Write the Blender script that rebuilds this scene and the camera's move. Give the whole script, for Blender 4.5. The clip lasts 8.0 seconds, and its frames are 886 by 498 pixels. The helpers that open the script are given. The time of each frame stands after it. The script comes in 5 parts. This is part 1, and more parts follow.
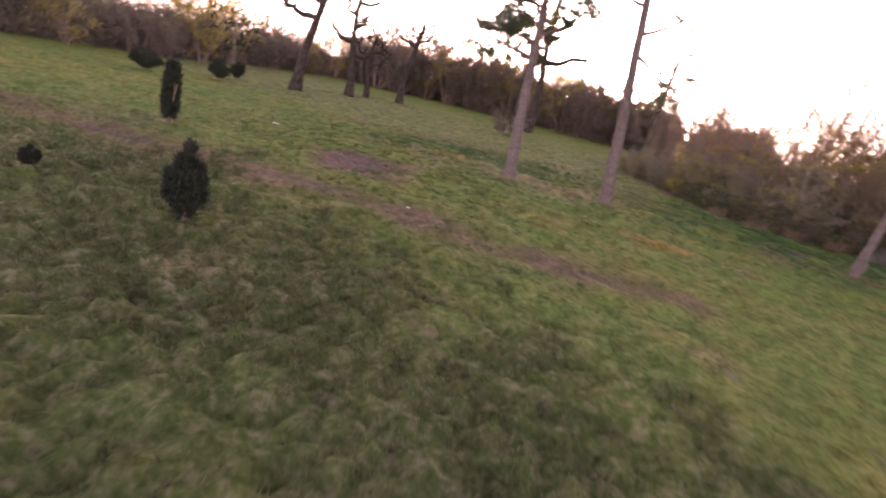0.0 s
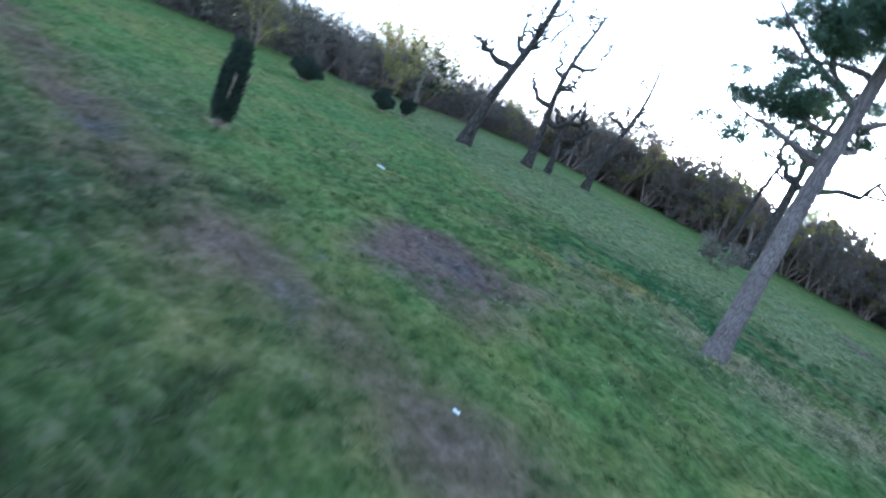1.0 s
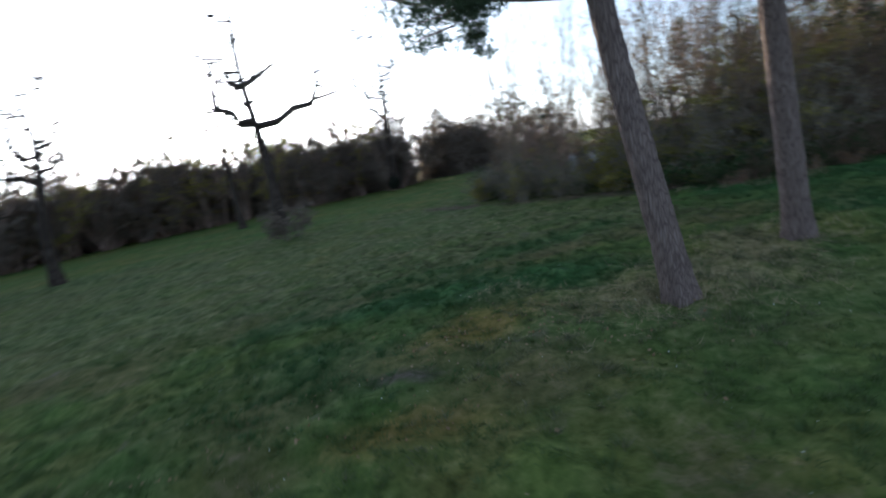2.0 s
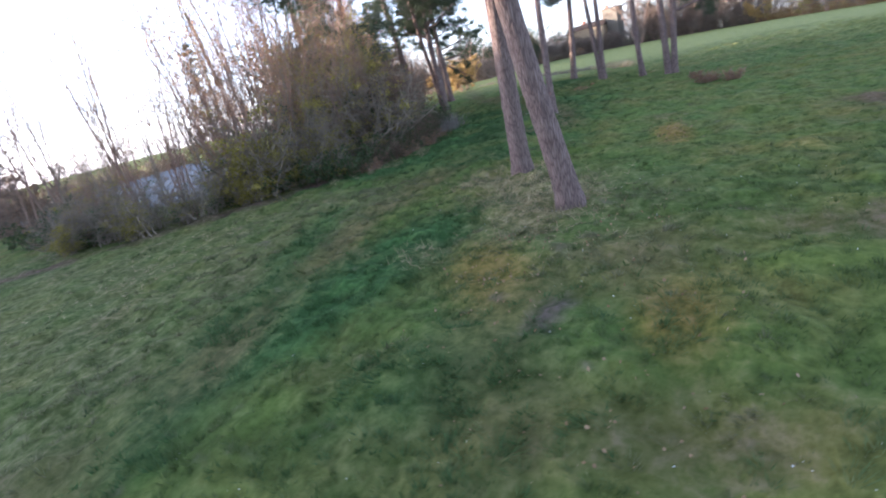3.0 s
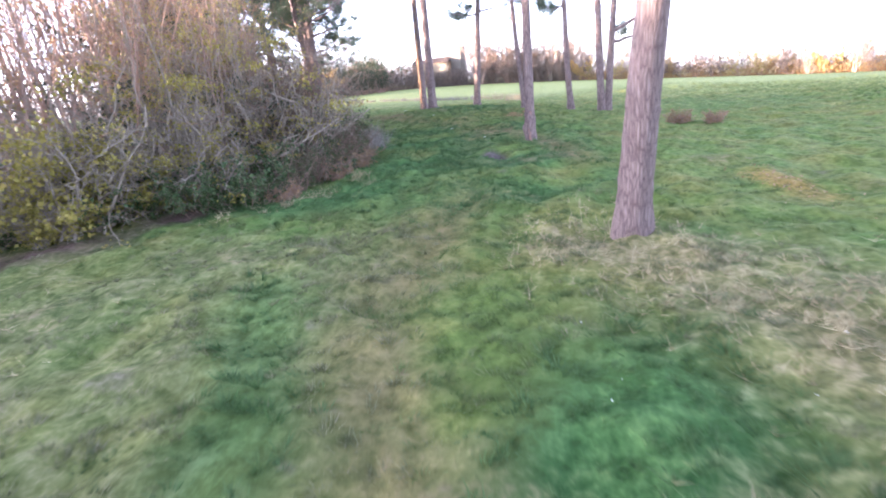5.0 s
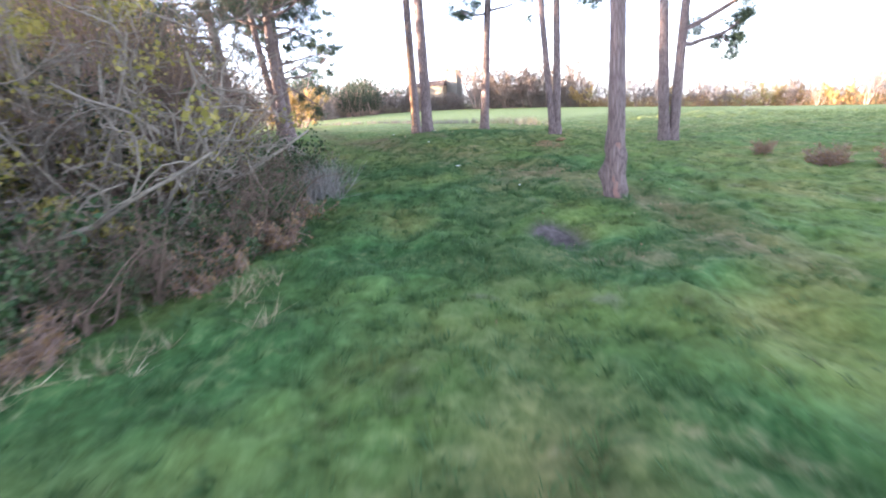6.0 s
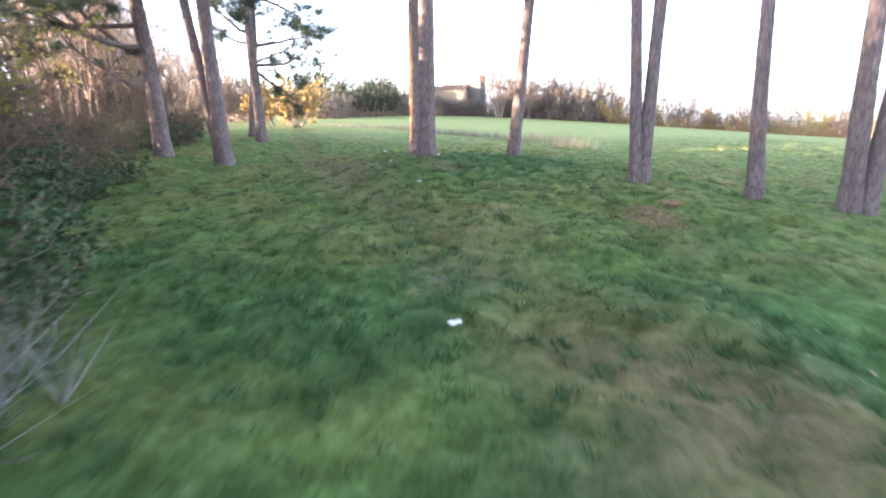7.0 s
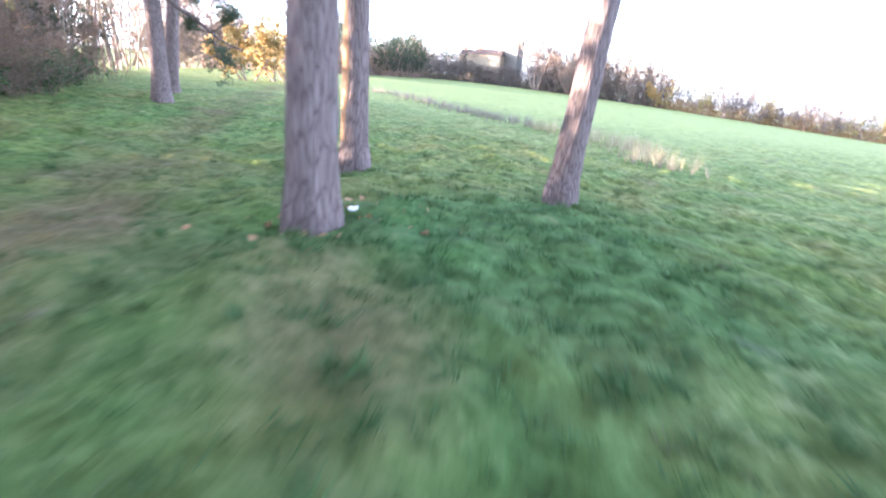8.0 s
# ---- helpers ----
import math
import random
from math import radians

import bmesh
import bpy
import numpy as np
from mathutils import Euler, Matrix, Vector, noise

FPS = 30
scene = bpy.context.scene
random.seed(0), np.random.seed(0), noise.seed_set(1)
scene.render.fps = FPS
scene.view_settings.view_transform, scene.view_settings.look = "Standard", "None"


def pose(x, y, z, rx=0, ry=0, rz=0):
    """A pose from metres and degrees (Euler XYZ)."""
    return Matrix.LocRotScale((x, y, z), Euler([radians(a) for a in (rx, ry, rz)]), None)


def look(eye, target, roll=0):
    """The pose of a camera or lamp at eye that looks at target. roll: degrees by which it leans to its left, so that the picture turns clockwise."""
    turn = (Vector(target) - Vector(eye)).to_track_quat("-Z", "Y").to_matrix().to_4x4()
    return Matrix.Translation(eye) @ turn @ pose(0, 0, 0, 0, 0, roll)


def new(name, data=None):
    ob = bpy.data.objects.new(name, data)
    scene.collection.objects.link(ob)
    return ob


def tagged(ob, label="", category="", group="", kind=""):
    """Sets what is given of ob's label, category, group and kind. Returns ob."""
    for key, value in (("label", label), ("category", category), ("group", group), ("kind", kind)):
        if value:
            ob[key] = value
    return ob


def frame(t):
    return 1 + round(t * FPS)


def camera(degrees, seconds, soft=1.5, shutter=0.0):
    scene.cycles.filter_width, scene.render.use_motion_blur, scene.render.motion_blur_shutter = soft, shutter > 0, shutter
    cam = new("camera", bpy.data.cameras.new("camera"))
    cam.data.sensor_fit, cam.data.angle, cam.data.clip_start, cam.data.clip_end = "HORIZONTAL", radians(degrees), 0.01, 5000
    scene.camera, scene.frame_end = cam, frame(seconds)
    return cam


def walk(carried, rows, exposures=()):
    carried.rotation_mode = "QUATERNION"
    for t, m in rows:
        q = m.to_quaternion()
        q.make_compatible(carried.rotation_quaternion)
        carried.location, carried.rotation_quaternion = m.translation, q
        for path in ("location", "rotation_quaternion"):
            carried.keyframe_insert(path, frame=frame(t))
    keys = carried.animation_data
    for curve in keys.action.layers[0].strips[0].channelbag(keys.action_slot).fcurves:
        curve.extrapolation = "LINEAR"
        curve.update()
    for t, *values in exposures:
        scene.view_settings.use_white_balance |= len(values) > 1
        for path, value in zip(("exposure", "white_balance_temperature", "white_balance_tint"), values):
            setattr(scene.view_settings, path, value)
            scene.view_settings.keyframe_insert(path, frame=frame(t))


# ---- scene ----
cam = camera(80.0, 8.0, soft=1.9, shutter=0.2)
PATH = [
    (0, (-0.240, 9.240, 3.690), (-2.306, 13.495, 2.070), 14.80),
    (0.2, (-0.820, 10.860, 3.630), (-3.331, 14.831, 1.920), 20.30),
    (0.5, (-1.640, 13.100, 3.600), (-4.805, 16.518, 1.784), 31.80),
    (0.8, (-3.000, 15.000, 3.410), (-6.367, 18.251, 1.651), 33.20),
    (1, (-4.000, 16.300, 3.190), (-7.428, 19.599, 1.653), 26.50),
    (1.2, (-5.300, 17.650, 2.980), (-8.500, 21.242, 1.619), 19.60),
    (1.5, (-7.450, 19.300, 2.820), (-9.913, 23.499, 1.678), 6.20),
    (1.8, (-9.800, 20.500, 2.860), (-10.709, 25.313, 1.855), -3.70),
    (2, (-11.360, 21.550, 2.840), (-10.821, 26.432, 1.903), -9.60),
    (2.2, (-12.760, 22.620, 2.870), (-10.914, 27.122, 1.720), -13.40),
    (3.3, (-16.814, 27.222, 2.954), (-12.441, 29.045, 1.356), -14.85),
    (3.5, (-16.678, 28.053, 3.003), (-12.314, 29.788, 1.287), -15.83),
    (3.8, (-16.275, 28.968, 3.105), (-12.082, 30.735, 1.031), -13.54),
    (4, (-16.035, 29.557, 3.161), (-11.766, 31.176, 1.123), -13.03),
    (4.5, (-14.132, 30.661, 2.981), (-9.534, 31.623, 1.268), -7.90),
    (4.7, (-13.135, 31.041, 2.866), (-8.460, 31.775, 1.251), -6.56),
    (5.8, (-5.700, 32.430, 2.150), (-0.983, 33.086, 0.627), -4.78),
    (6, (-3.900, 32.590, 2.155), (0.866, 33.185, 0.767), -4.52),
    (6.5, (0.164, 32.890, 2.124), (4.941, 33.495, 0.778), -4.71),
    (6.7, (1.774, 33.062, 2.015), (6.555, 33.677, 0.688), -2.60),
    (7, (4.377, 33.140, 2.170), (9.141, 33.842, 0.824), -0.55),
    (7.3, (6.940, 33.330, 2.320), (11.604, 33.957, 0.630), -1.51),
    (7.5, (8.789, 33.286, 2.279), (13.381, 34.014, 0.440), -2.23),
    (7.7, (10.560, 33.430, 2.240), (15.160, 34.160, 0.420), 0.75),
    (8, (14.528, 33.627, 2.145), (19.172, 34.477, 0.497), 4.66),
]
EXPOSURES = [(0, 3.1, 7400, 52), (0.5, 2.9, 5600, 34), (1.0, 3.15, 4400, 2), (1.5, 2.85, 4800, 8), (1.8, 2.0, 5100, 6), (2.2, 1.55, 5100, 8), (3.3, 3.6, 5300, 27), (4.0, 4.08, 5400, 33), (4.5, 4.3, 5400, 33), (6, 4.15, 5400, 24), (6.5, 4.15, 5400, 19), (7.0, 4.05, 5350, 20), (7.5, 4.18, 5020, 23), (8, 4.5, 5000, 22)]
walk(cam, [(t, look(eye, target, roll)) for t, eye, target, roll in PATH], EXPOSURES)

# ---- light: a low sun behind the northern trees, and the sky ----
SUN_EL, SUN_AZ = radians(3.5), radians(-16.5)  # azimuth from +y towards +x
world = bpy.data.worlds.new("world")
scene.world = world
world.use_nodes = True
wn = world.node_tree
sky = wn.nodes.new("ShaderNodeTexSky")
sky.sky_type = "NISHITA"
sky.sun_disc = False
sky.sun_elevation = SUN_EL
sky.sun_rotation = SUN_AZ
sky.air_density, sky.dust_density, sky.ozone_density = 0.6, 1.2, 0.9
haze = wn.nodes.new("ShaderNodeHueSaturation")  # a milky evening sky
haze.inputs["Saturation"].default_value = 0.42
wn.links.new(sky.outputs["Color"], haze.inputs["Color"])
wn.links.new(haze.outputs["Color"], wn.nodes["Background"].inputs["Color"])
wn.nodes["Background"].inputs["Strength"].default_value = 0.15
sun_data = bpy.data.lights.new("sun", "SUN")
sun_data.energy, sun_data.angle, sun_data.color = 4.0, radians(0.6), (1.0, 0.72, 0.42)
sun = new("sun", sun_data)
sun_dir = Vector((math.sin(SUN_AZ) * math.cos(SUN_EL), math.cos(SUN_AZ) * math.cos(SUN_EL), math.sin(SUN_EL)))
sun.matrix_world = look(sun_dir * 100, (0, 0, 0))


# ---- materials ----
def ramp(nt, src, stops):
    r = nt.nodes.new("ShaderNodeValToRGB")
    e = r.color_ramp.elements
    while len(e) < len(stops):
        e.new(0.5)
    for el, (p, c) in zip(e, stops):
        el.position, el.color = p, (*c, 1)
    nt.links.new(src, r.inputs["Fac"])
    return r.outputs["Color"]


def noise_tex(nt, vec, scale, detail=4.0, rough=0.55):
    n = nt.nodes.new("ShaderNodeTexNoise")
    n.inputs["Scale"].default_value, n.inputs["Detail"].default_value, n.inputs["Roughness"].default_value = scale, detail, rough
    nt.links.new(vec, n.inputs["Vector"])
    return n.outputs["Fac"]


def mix(nt, fac, a, b, mode="MIX"):
    m = nt.nodes.new("ShaderNodeMix")
    m.data_type, m.blend_type = "RGBA", mode
    for socket, value in ((m.inputs[0], fac), (m.inputs[6], a), (m.inputs[7], b)):
        if isinstance(value, (int, float)):
            socket.default_value = value
        elif isinstance(value, tuple):
            socket.default_value = (*value, 1)
        else:
            nt.links.new(value, socket)
    return m.outputs[2]


def math_node(nt, op, a, b):
    m = nt.nodes.new("ShaderNodeMath")
    m.operation = op
    for socket, value in zip(m.inputs, (a, b)):
        if isinstance(value, (int, float)):
            socket.default_value = value
        else:
            nt.links.new(value, socket)
    return m.outputs[0]


def base_material(name, rough=0.85, spec=0.25):
    m = bpy.data.materials.new(name)
    m.use_nodes = True
    nt = m.node_tree
    b = nt.nodes["Principled BSDF"]
    b.inputs["Roughness"].default_value = rough
    b.inputs["Specular IOR Level"].default_value = spec
    tc = nt.nodes.new("ShaderNodeTexCoord")
    return m, nt, b, tc


def bump(nt, b, height, strength, distance):
    n = nt.nodes.new("ShaderNodeBump")
    n.inputs["Strength"].default_value, n.inputs["Distance"].default_value = strength, distance
    nt.links.new(height, n.inputs["Height"])
    nt.links.new(n.outputs["Normal"], b.inputs["Normal"])


def leaf_material(name, stops, through_light=0.25, rough=0.6, grain=0.9, by_piece=0.55, by_place=0.35):
    """Leaves and needles: colour by the piece, some light coming through."""
    m, nt, b, tc = base_material(name, rough, 0.3)
    g = nt.nodes.new("ShaderNodeNewGeometry")
    oi = nt.nodes.new("ShaderNodeObjectInfo")
    n = noise_tex(nt, tc.outputs["Object"], grain, 2)
    f = math_node(nt, "ADD", math_node(nt, "MULTIPLY", g.outputs["Random Per Island"], by_piece), math_node(nt, "MULTIPLY", n, by_place))
    f = math_node(nt, "ADD", f, math_node(nt, "MULTIPLY", oi.outputs["Random"], 0.15))
    col = ramp(nt, f, stops)
    nt.links.new(col, b.inputs["Base Color"])
    tr = nt.nodes.new("ShaderNodeBsdfTranslucent")
    nt.links.new(col, tr.inputs["Color"])
    mx = nt.nodes.new("ShaderNodeMixShader")
    mx.inputs[0].default_value = through_light
    nt.links.new(b.outputs[0], mx.inputs[1])
    nt.links.new(tr.outputs[0], mx.inputs[2])
    nt.links.new(mx.outputs[0], nt.nodes["Material Output"].inputs["Surface"])
    return m


def bark_material(name, dark, mid, light, plate=7.0, relief=0.03, stretch=0.28):
    """Fissured bark: long plates parted by dark cracks, flaky and mottled."""
    m, nt, b, tc = base_material(name, 0.9, 0.15)
    mp = nt.nodes.new("ShaderNodeMapping")
    mp.inputs["Scale"].default_value = (1, 1, stretch)
    nt.links.new(tc.outputs["Object"], mp.inputs["Vector"])
    warp = nt.nodes.new("ShaderNodeVectorMath")
    warp.operation = "MULTIPLY_ADD"
    wn1 = nt.nodes.new("ShaderNodeTexNoise")
    wn1.inputs["Scale"].default_value = 9
    nt.links.new(mp.outputs[0], wn1.inputs["Vector"])
    nt.links.new(wn1.outputs["Color"], warp.inputs[0])
    warp.inputs[1].default_value = (0.05, 0.05, 0.03)
    nt.links.new(mp.outputs[0], warp.inputs[2])
    v = nt.nodes.new("ShaderNodeTexVoronoi")
    v.feature = "DISTANCE_TO_EDGE"
    v.inputs["Scale"].default_value = plate
    nt.links.new(warp.outputs[0], v.inputs["Vector"])
    fine = noise_tex(nt, tc.outputs["Object"], 38, 5)
    broad = noise_tex(nt, tc.outputs["Object"], 2.2, 3)
    cracks = ramp(nt, v.outputs["Distance"], [(0.0, dark), (0.12, mid), (0.42, light)])
    col = mix(nt, math_node(nt, "MULTIPLY", fine, 0.5), cracks, mid)
    col = mix(nt, 0.45, col, ramp(nt, broad, [(0.3, (0.45, 0.42, 0.4)), (0.7, (1.0, 0.98, 0.95))]), "MULTIPLY")
    nt.links.new(col, b.inputs["Base Color"])
    h = math_node(nt, "ADD", math_node(nt, "MINIMUM", v.outputs["Distance"], 0.22), math_node(nt, "MULTIPLY", fine, 0.12))
    bump(nt, b, h, 1.0, relief * 3)
    return m


def plain_material(name, a, b_, scale=14.0, rough=0.85, relief=0.004, spec=0.25):
    m, nt, b, tc = base_material(name, rough, spec)
    f = noise_tex(nt, tc.outputs["Object"], scale, 5)
    g = noise_tex(nt, tc.outputs["Object"], scale / 7, 3)
    f2 = math_node(nt, "ADD", math_node(nt, "MULTIPLY", f, 0.5), math_node(nt, "MULTIPLY", g, 0.5))
    nt.links.new(ramp(nt, f2, [(0.3, a), (0.7, b_)]), b.inputs["Base Color"])
    bump(nt, b, f, 0.6, relief)
    return m


def ground_material():
    m, nt, b, tc = base_material("meadow_turf", 0.95, 0.08)
    P = tc.outputs["Object"]
    fine, small = noise_tex(nt, P, 30, 6, 0.65), noise_tex(nt, P, 9.0, 5, 0.6)
    mid, broad, clump = noise_tex(nt, P, 0.8, 4), noise_tex(nt, P, 0.16, 3), noise_tex(nt, P, 3.4, 3, 0.5)

    def attr(name):
        a = nt.nodes.new("ShaderNodeAttribute")
        a.attribute_name = name
        return a.outputs["Fac"]

    blend = math_node(nt, "ADD", math_node(nt, "MULTIPLY", fine, 0.14), math_node(nt, "MULTIPLY", small, 0.50))
    blend = math_node(nt, "ADD", blend, math_node(nt, "MULTIPLY", clump, 0.36))
    green = ramp(nt, blend, [(0.35, (0.042, 0.067, 0.017)), (0.50, (0.089, 0.129, 0.035)), (0.66, (0.147, 0.186, 0.062))])
    olive = ramp(nt, blend, [(0.35, (0.060, 0.067, 0.020)), (0.50, (0.134, 0.138, 0.045)), (0.66, (0.231, 0.217, 0.092))])
    col = mix(nt, ramp(nt, mid, [(0.42, (0, 0, 0)), (0.68, (1, 1, 1))]), green, olive)
    tint = ramp(nt, broad, [(0.35, (0.85, 1.0, 0.92)), (0.65, (1.12, 1.04, 0.92))])
    col = mix(nt, 1.0, col, tint, "MULTIPLY")
    rough_turf = ramp(nt, blend, [(0.395, (0.027, 0.040, 0.015)), (0.50, (0.064, 0.080, 0.031)), (0.605, (0.146, 0.138, 0.082))])
    lush = ramp(nt, blend, [(0.35, (0.015, 0.042, 0.011)), (0.50, (0.042, 0.098, 0.029)), (0.66, (0.095, 0.172, 0.057))])
    dry = ramp(nt, blend, [(0.375, (0.067, 0.069, 0.025)), (0.50, (0.189, 0.164, 0.076)), (0.63, (0.328, 0.281, 0.155))])
    soil = ramp(nt, blend, [(0.375, (0.055, 0.036, 0.029)), (0.50, (0.108, 0.074, 0.058)), (0.63, (0.165, 0.120, 0.094))])
    mud = ramp(nt, blend, [(0.375, (0.030, 0.025, 0.024)), (0.50, (0.072, 0.060, 0.056)), (0.63, (0.130, 0.112, 0.104))])
    moss = ramp(nt, blend, [(0.375, (0.067, 0.064, 0.016)), (0.50, (0.165, 0.128, 0.032)), (0.63, (0.245, 0.180, 0.065))])

    # pale field turf; its colour also holds the brightness of grass seen at grazing angles
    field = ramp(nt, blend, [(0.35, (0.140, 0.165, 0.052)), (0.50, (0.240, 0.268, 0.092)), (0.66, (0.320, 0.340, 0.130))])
    pale = ramp(nt, blend, [(0.395, (0.052, 0.066, 0.025)), (0.50, (0.111, 0.126, 0.052)), (0.605, (0.192, 0.193, 0.099))])
    worn = ramp(nt, blend, [(0.35, (0.066, 0.061, 0.027)), (0.50, (0.120, 0.103, 0.045)), (0.66, (0.172, 0.146, 0.070))])

    def over(base, layer, name):
        edge = math_node(nt, "ADD", attr(name), math_node(nt, "MULTIPLY", math_node(nt, "SUBTRACT", blend, 0.5), 1.1))
        return mix(nt, ramp(nt, edge, [(0.16, (0, 0, 0)), (0.86, (1, 1, 1))]), base, layer)

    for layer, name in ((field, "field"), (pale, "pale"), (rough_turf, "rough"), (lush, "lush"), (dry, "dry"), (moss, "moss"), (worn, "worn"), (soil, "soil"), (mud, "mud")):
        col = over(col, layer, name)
    tone = noise_tex(nt, P, 1.5, 3, 0.55)
    col = mix(nt, 1.0, col, ramp(nt, tone, [(0.34, (0.84, 0.85, 0.83)), (0.5, (1.0, 1.0, 1.0)), (0.66, (1.13, 1.12, 1.04))]), "MULTIPLY")
    nt.links.new(col, b.inputs["Base Color"])
    h = math_node(nt, "ADD", math_node(nt, "MULTIPLY", small, 0.7), math_node(nt, "MULTIPLY", fine, 0.14))
    h = math_node(nt, "ADD", h, math_node(nt, "MULTIPLY", clump, 1.2))
    bump(nt, b, h, 0.75, 0.09)
    return m


M_GROUND = ground_material()
M_BLADE = leaf_material("grass_blades", [(0.1, (0.042, 0.074, 0.018)), (0.45, (0.071, 0.116, 0.030)), (0.7, (0.101, 0.139, 0.049)), (0.95, (0.185, 0.185, 0.097))], 0.3, 0.7, 4.0, 0.35, 0.6)
M_LUSH = leaf_material("lush_blades", [(0.1, (0.020, 0.052, 0.014)), (0.5, (0.047, 0.102, 0.030)), (0.95, (0.105, 0.170, 0.058))], 0.3, 0.65, 4.0, 0.45, 0.45)
M_PALE = leaf_material("pale_blades", [(0.1, (0.055, 0.072, 0.029)), (0.5, (0.105, 0.119, 0.055)), (0.95, (0.244, 0.227, 0.139))], 0.3, 0.75, 4.0, 0.45, 0.5)
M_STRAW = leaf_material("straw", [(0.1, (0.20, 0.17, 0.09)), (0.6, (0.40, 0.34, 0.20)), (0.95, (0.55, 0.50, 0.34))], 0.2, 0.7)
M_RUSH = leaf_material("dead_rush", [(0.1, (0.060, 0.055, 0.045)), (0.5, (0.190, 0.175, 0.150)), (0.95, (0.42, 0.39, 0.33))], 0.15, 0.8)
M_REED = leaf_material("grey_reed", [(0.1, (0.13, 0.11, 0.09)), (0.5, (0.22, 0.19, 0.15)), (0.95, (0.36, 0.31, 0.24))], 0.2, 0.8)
M_PINE = bark_material("pine_bark", (0.095, 0.070, 0.063), (0.215, 0.165, 0.150), (0.320, 0.258, 0.238), 30.0, 0.016, 0.10)
M_OAK = bark_material("dead_oak_bark", (0.020, 0.016, 0.014), (0.070, 0.055, 0.045), (0.13, 0.105, 0.09), 6.0, 0.03, 0.4)
M_TWIG = plain_material("brown_twig", (0.150, 0.102, 0.078), (0.36, 0.255, 0.195), 20)
M_BUSHTWIG = plain_material("dark_red_brown_twig", (0.078, 0.054, 0.038), (0.215, 0.152, 0.105), 20)
M_REDTWIG = plain_material("red_brown_twig", (0.18, 0.11, 0.078), (0.42, 0.275, 0.20), 20)
M_PALETWIG = plain_material("lichen_twig", (0.125, 0.105, 0.080), (0.33, 0.285, 0.215), 20)
M_NEEDLE = leaf_material("pine_needles", [(0.1, (0.030, 0.046, 0.026)), (0.5, (0.062, 0.090, 0.048)), (0.95, (0.115, 0.140, 0.075))], 0.15)
M_CYPRESS = leaf_material("cypress_sprays", [(0.1, (0.014, 0.020, 0.014)), (0.5, (0.026, 0.036, 0.022)), (0.95, (0.060, 0.060, 0.034))], 0.08)
M_TUSSOCK = leaf_material("tussock_grass", [(0.1, (0.034, 0.052, 0.017)), (0.45, (0.071, 0.092, 0.035)), (0.7, (0.143, 0.139, 0.071)), (0.95, (0.302, 0.260, 0.189))], 0.25, 0.8, 2.0, 0.4, 0.5)
M_TUFT = leaf_material("coarse_dark_grass", [(0.1, (0.020, 0.042, 0.014)), (0.5, (0.045, 0.085, 0.026)), (0.95, (0.09, 0.13, 0.045))], 0.25, 0.7)
M_SPRING = leaf_material("spring_leaves", [(0.1, (0.15, 0.150, 0.030)), (0.5, (0.28, 0.250, 0.055)), (0.95, (0.42, 0.34, 0.10))], 0.5)
M_BRAMBLE = leaf_material("bramble_leaves", [(0.1, (0.020, 0.040, 0.014)), (0.5, (0.040, 0.080, 0.024)), (0.95, (0.09, 0.12, 0.04))], 0.2)
M_EVER = leaf_material("evergreen_leaves", [(0.1, (0.018, 0.030, 0.016)), (0.5, (0.035, 0.055, 0.026)), (0.95, (0.07, 0.09, 0.04))], 0.12)
# foliage at the field edge with the low sun's yellow put into its colour
M_SUNLIT = leaf_material("sun_yellow_leaves", [(0.1, (0.24, 0.165, 0.06)), (0.5, (0.40, 0.28, 0.10)), (0.95, (0.52, 0.41, 0.18))], 0.4)
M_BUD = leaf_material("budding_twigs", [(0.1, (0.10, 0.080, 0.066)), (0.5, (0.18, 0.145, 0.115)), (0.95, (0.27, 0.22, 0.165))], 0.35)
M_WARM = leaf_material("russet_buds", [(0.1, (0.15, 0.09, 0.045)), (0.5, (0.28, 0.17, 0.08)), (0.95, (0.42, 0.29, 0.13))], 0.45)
M_LEAF = leaf_material("fallen_leaf", [(0.1, (0.13, 0.085, 0.045)), (0.5, (0.25, 0.16, 0.085)), (0.95, (0.36, 0.28, 0.18))], 0.1)
M_CLOD = plain_material("soil_clods", (0.14, 0.090, 0.044), (0.31, 0.205, 0.100), 18, 0.95, 0.02)
M_LITTER = plain_material("white_scrap", (0.62, 0.62, 0.60), (0.80, 0.80, 0.78), 30, 0.6)
M_WALL = plain_material("cream_render_wall", (0.25, 0.195, 0.125), (0.32, 0.255, 0.165), 2)
M_ROOF = plain_material("brown_tile_roof", (0.060, 0.045, 0.038), (0.11, 0.085, 0.070), 3, 0.95, 0.004, 0.05)
M_BRICKS = plain_material("red_brick_wall", (0.20, 0.09, 0.06), (0.32, 0.16, 0.11), 4)
M_STONE = plain_material("grey_stone_wall", (0.12, 0.108, 0.085), (0.19, 0.172, 0.14), 3)
M_PANE = plain_material("dark_window_glass", (0.02, 0.025, 0.03), (0.035, 0.04, 0.05), 2, 0.08, 0.0005, 0.6)
M_CUT = plain_material("bare_orange_wood", (0.30, 0.16, 0.08), (0.48, 0.29, 0.16), 12, 0.85, 0.01)
M_SCAR = plain_material("reddish_scar_wood", (0.20, 0.115, 0.090), (0.36, 0.22, 0.175), 12, 0.9, 0.01)
M_WATER = plain_material("lake_water", (0.045, 0.056, 0.07), (0.065, 0.078, 0.095), 0.5, 0.5, 0.02, 0.05)
M_FENCE = plain_material("weathered_fence", (0.10, 0.085, 0.07), (0.19, 0.165, 0.14), 6)


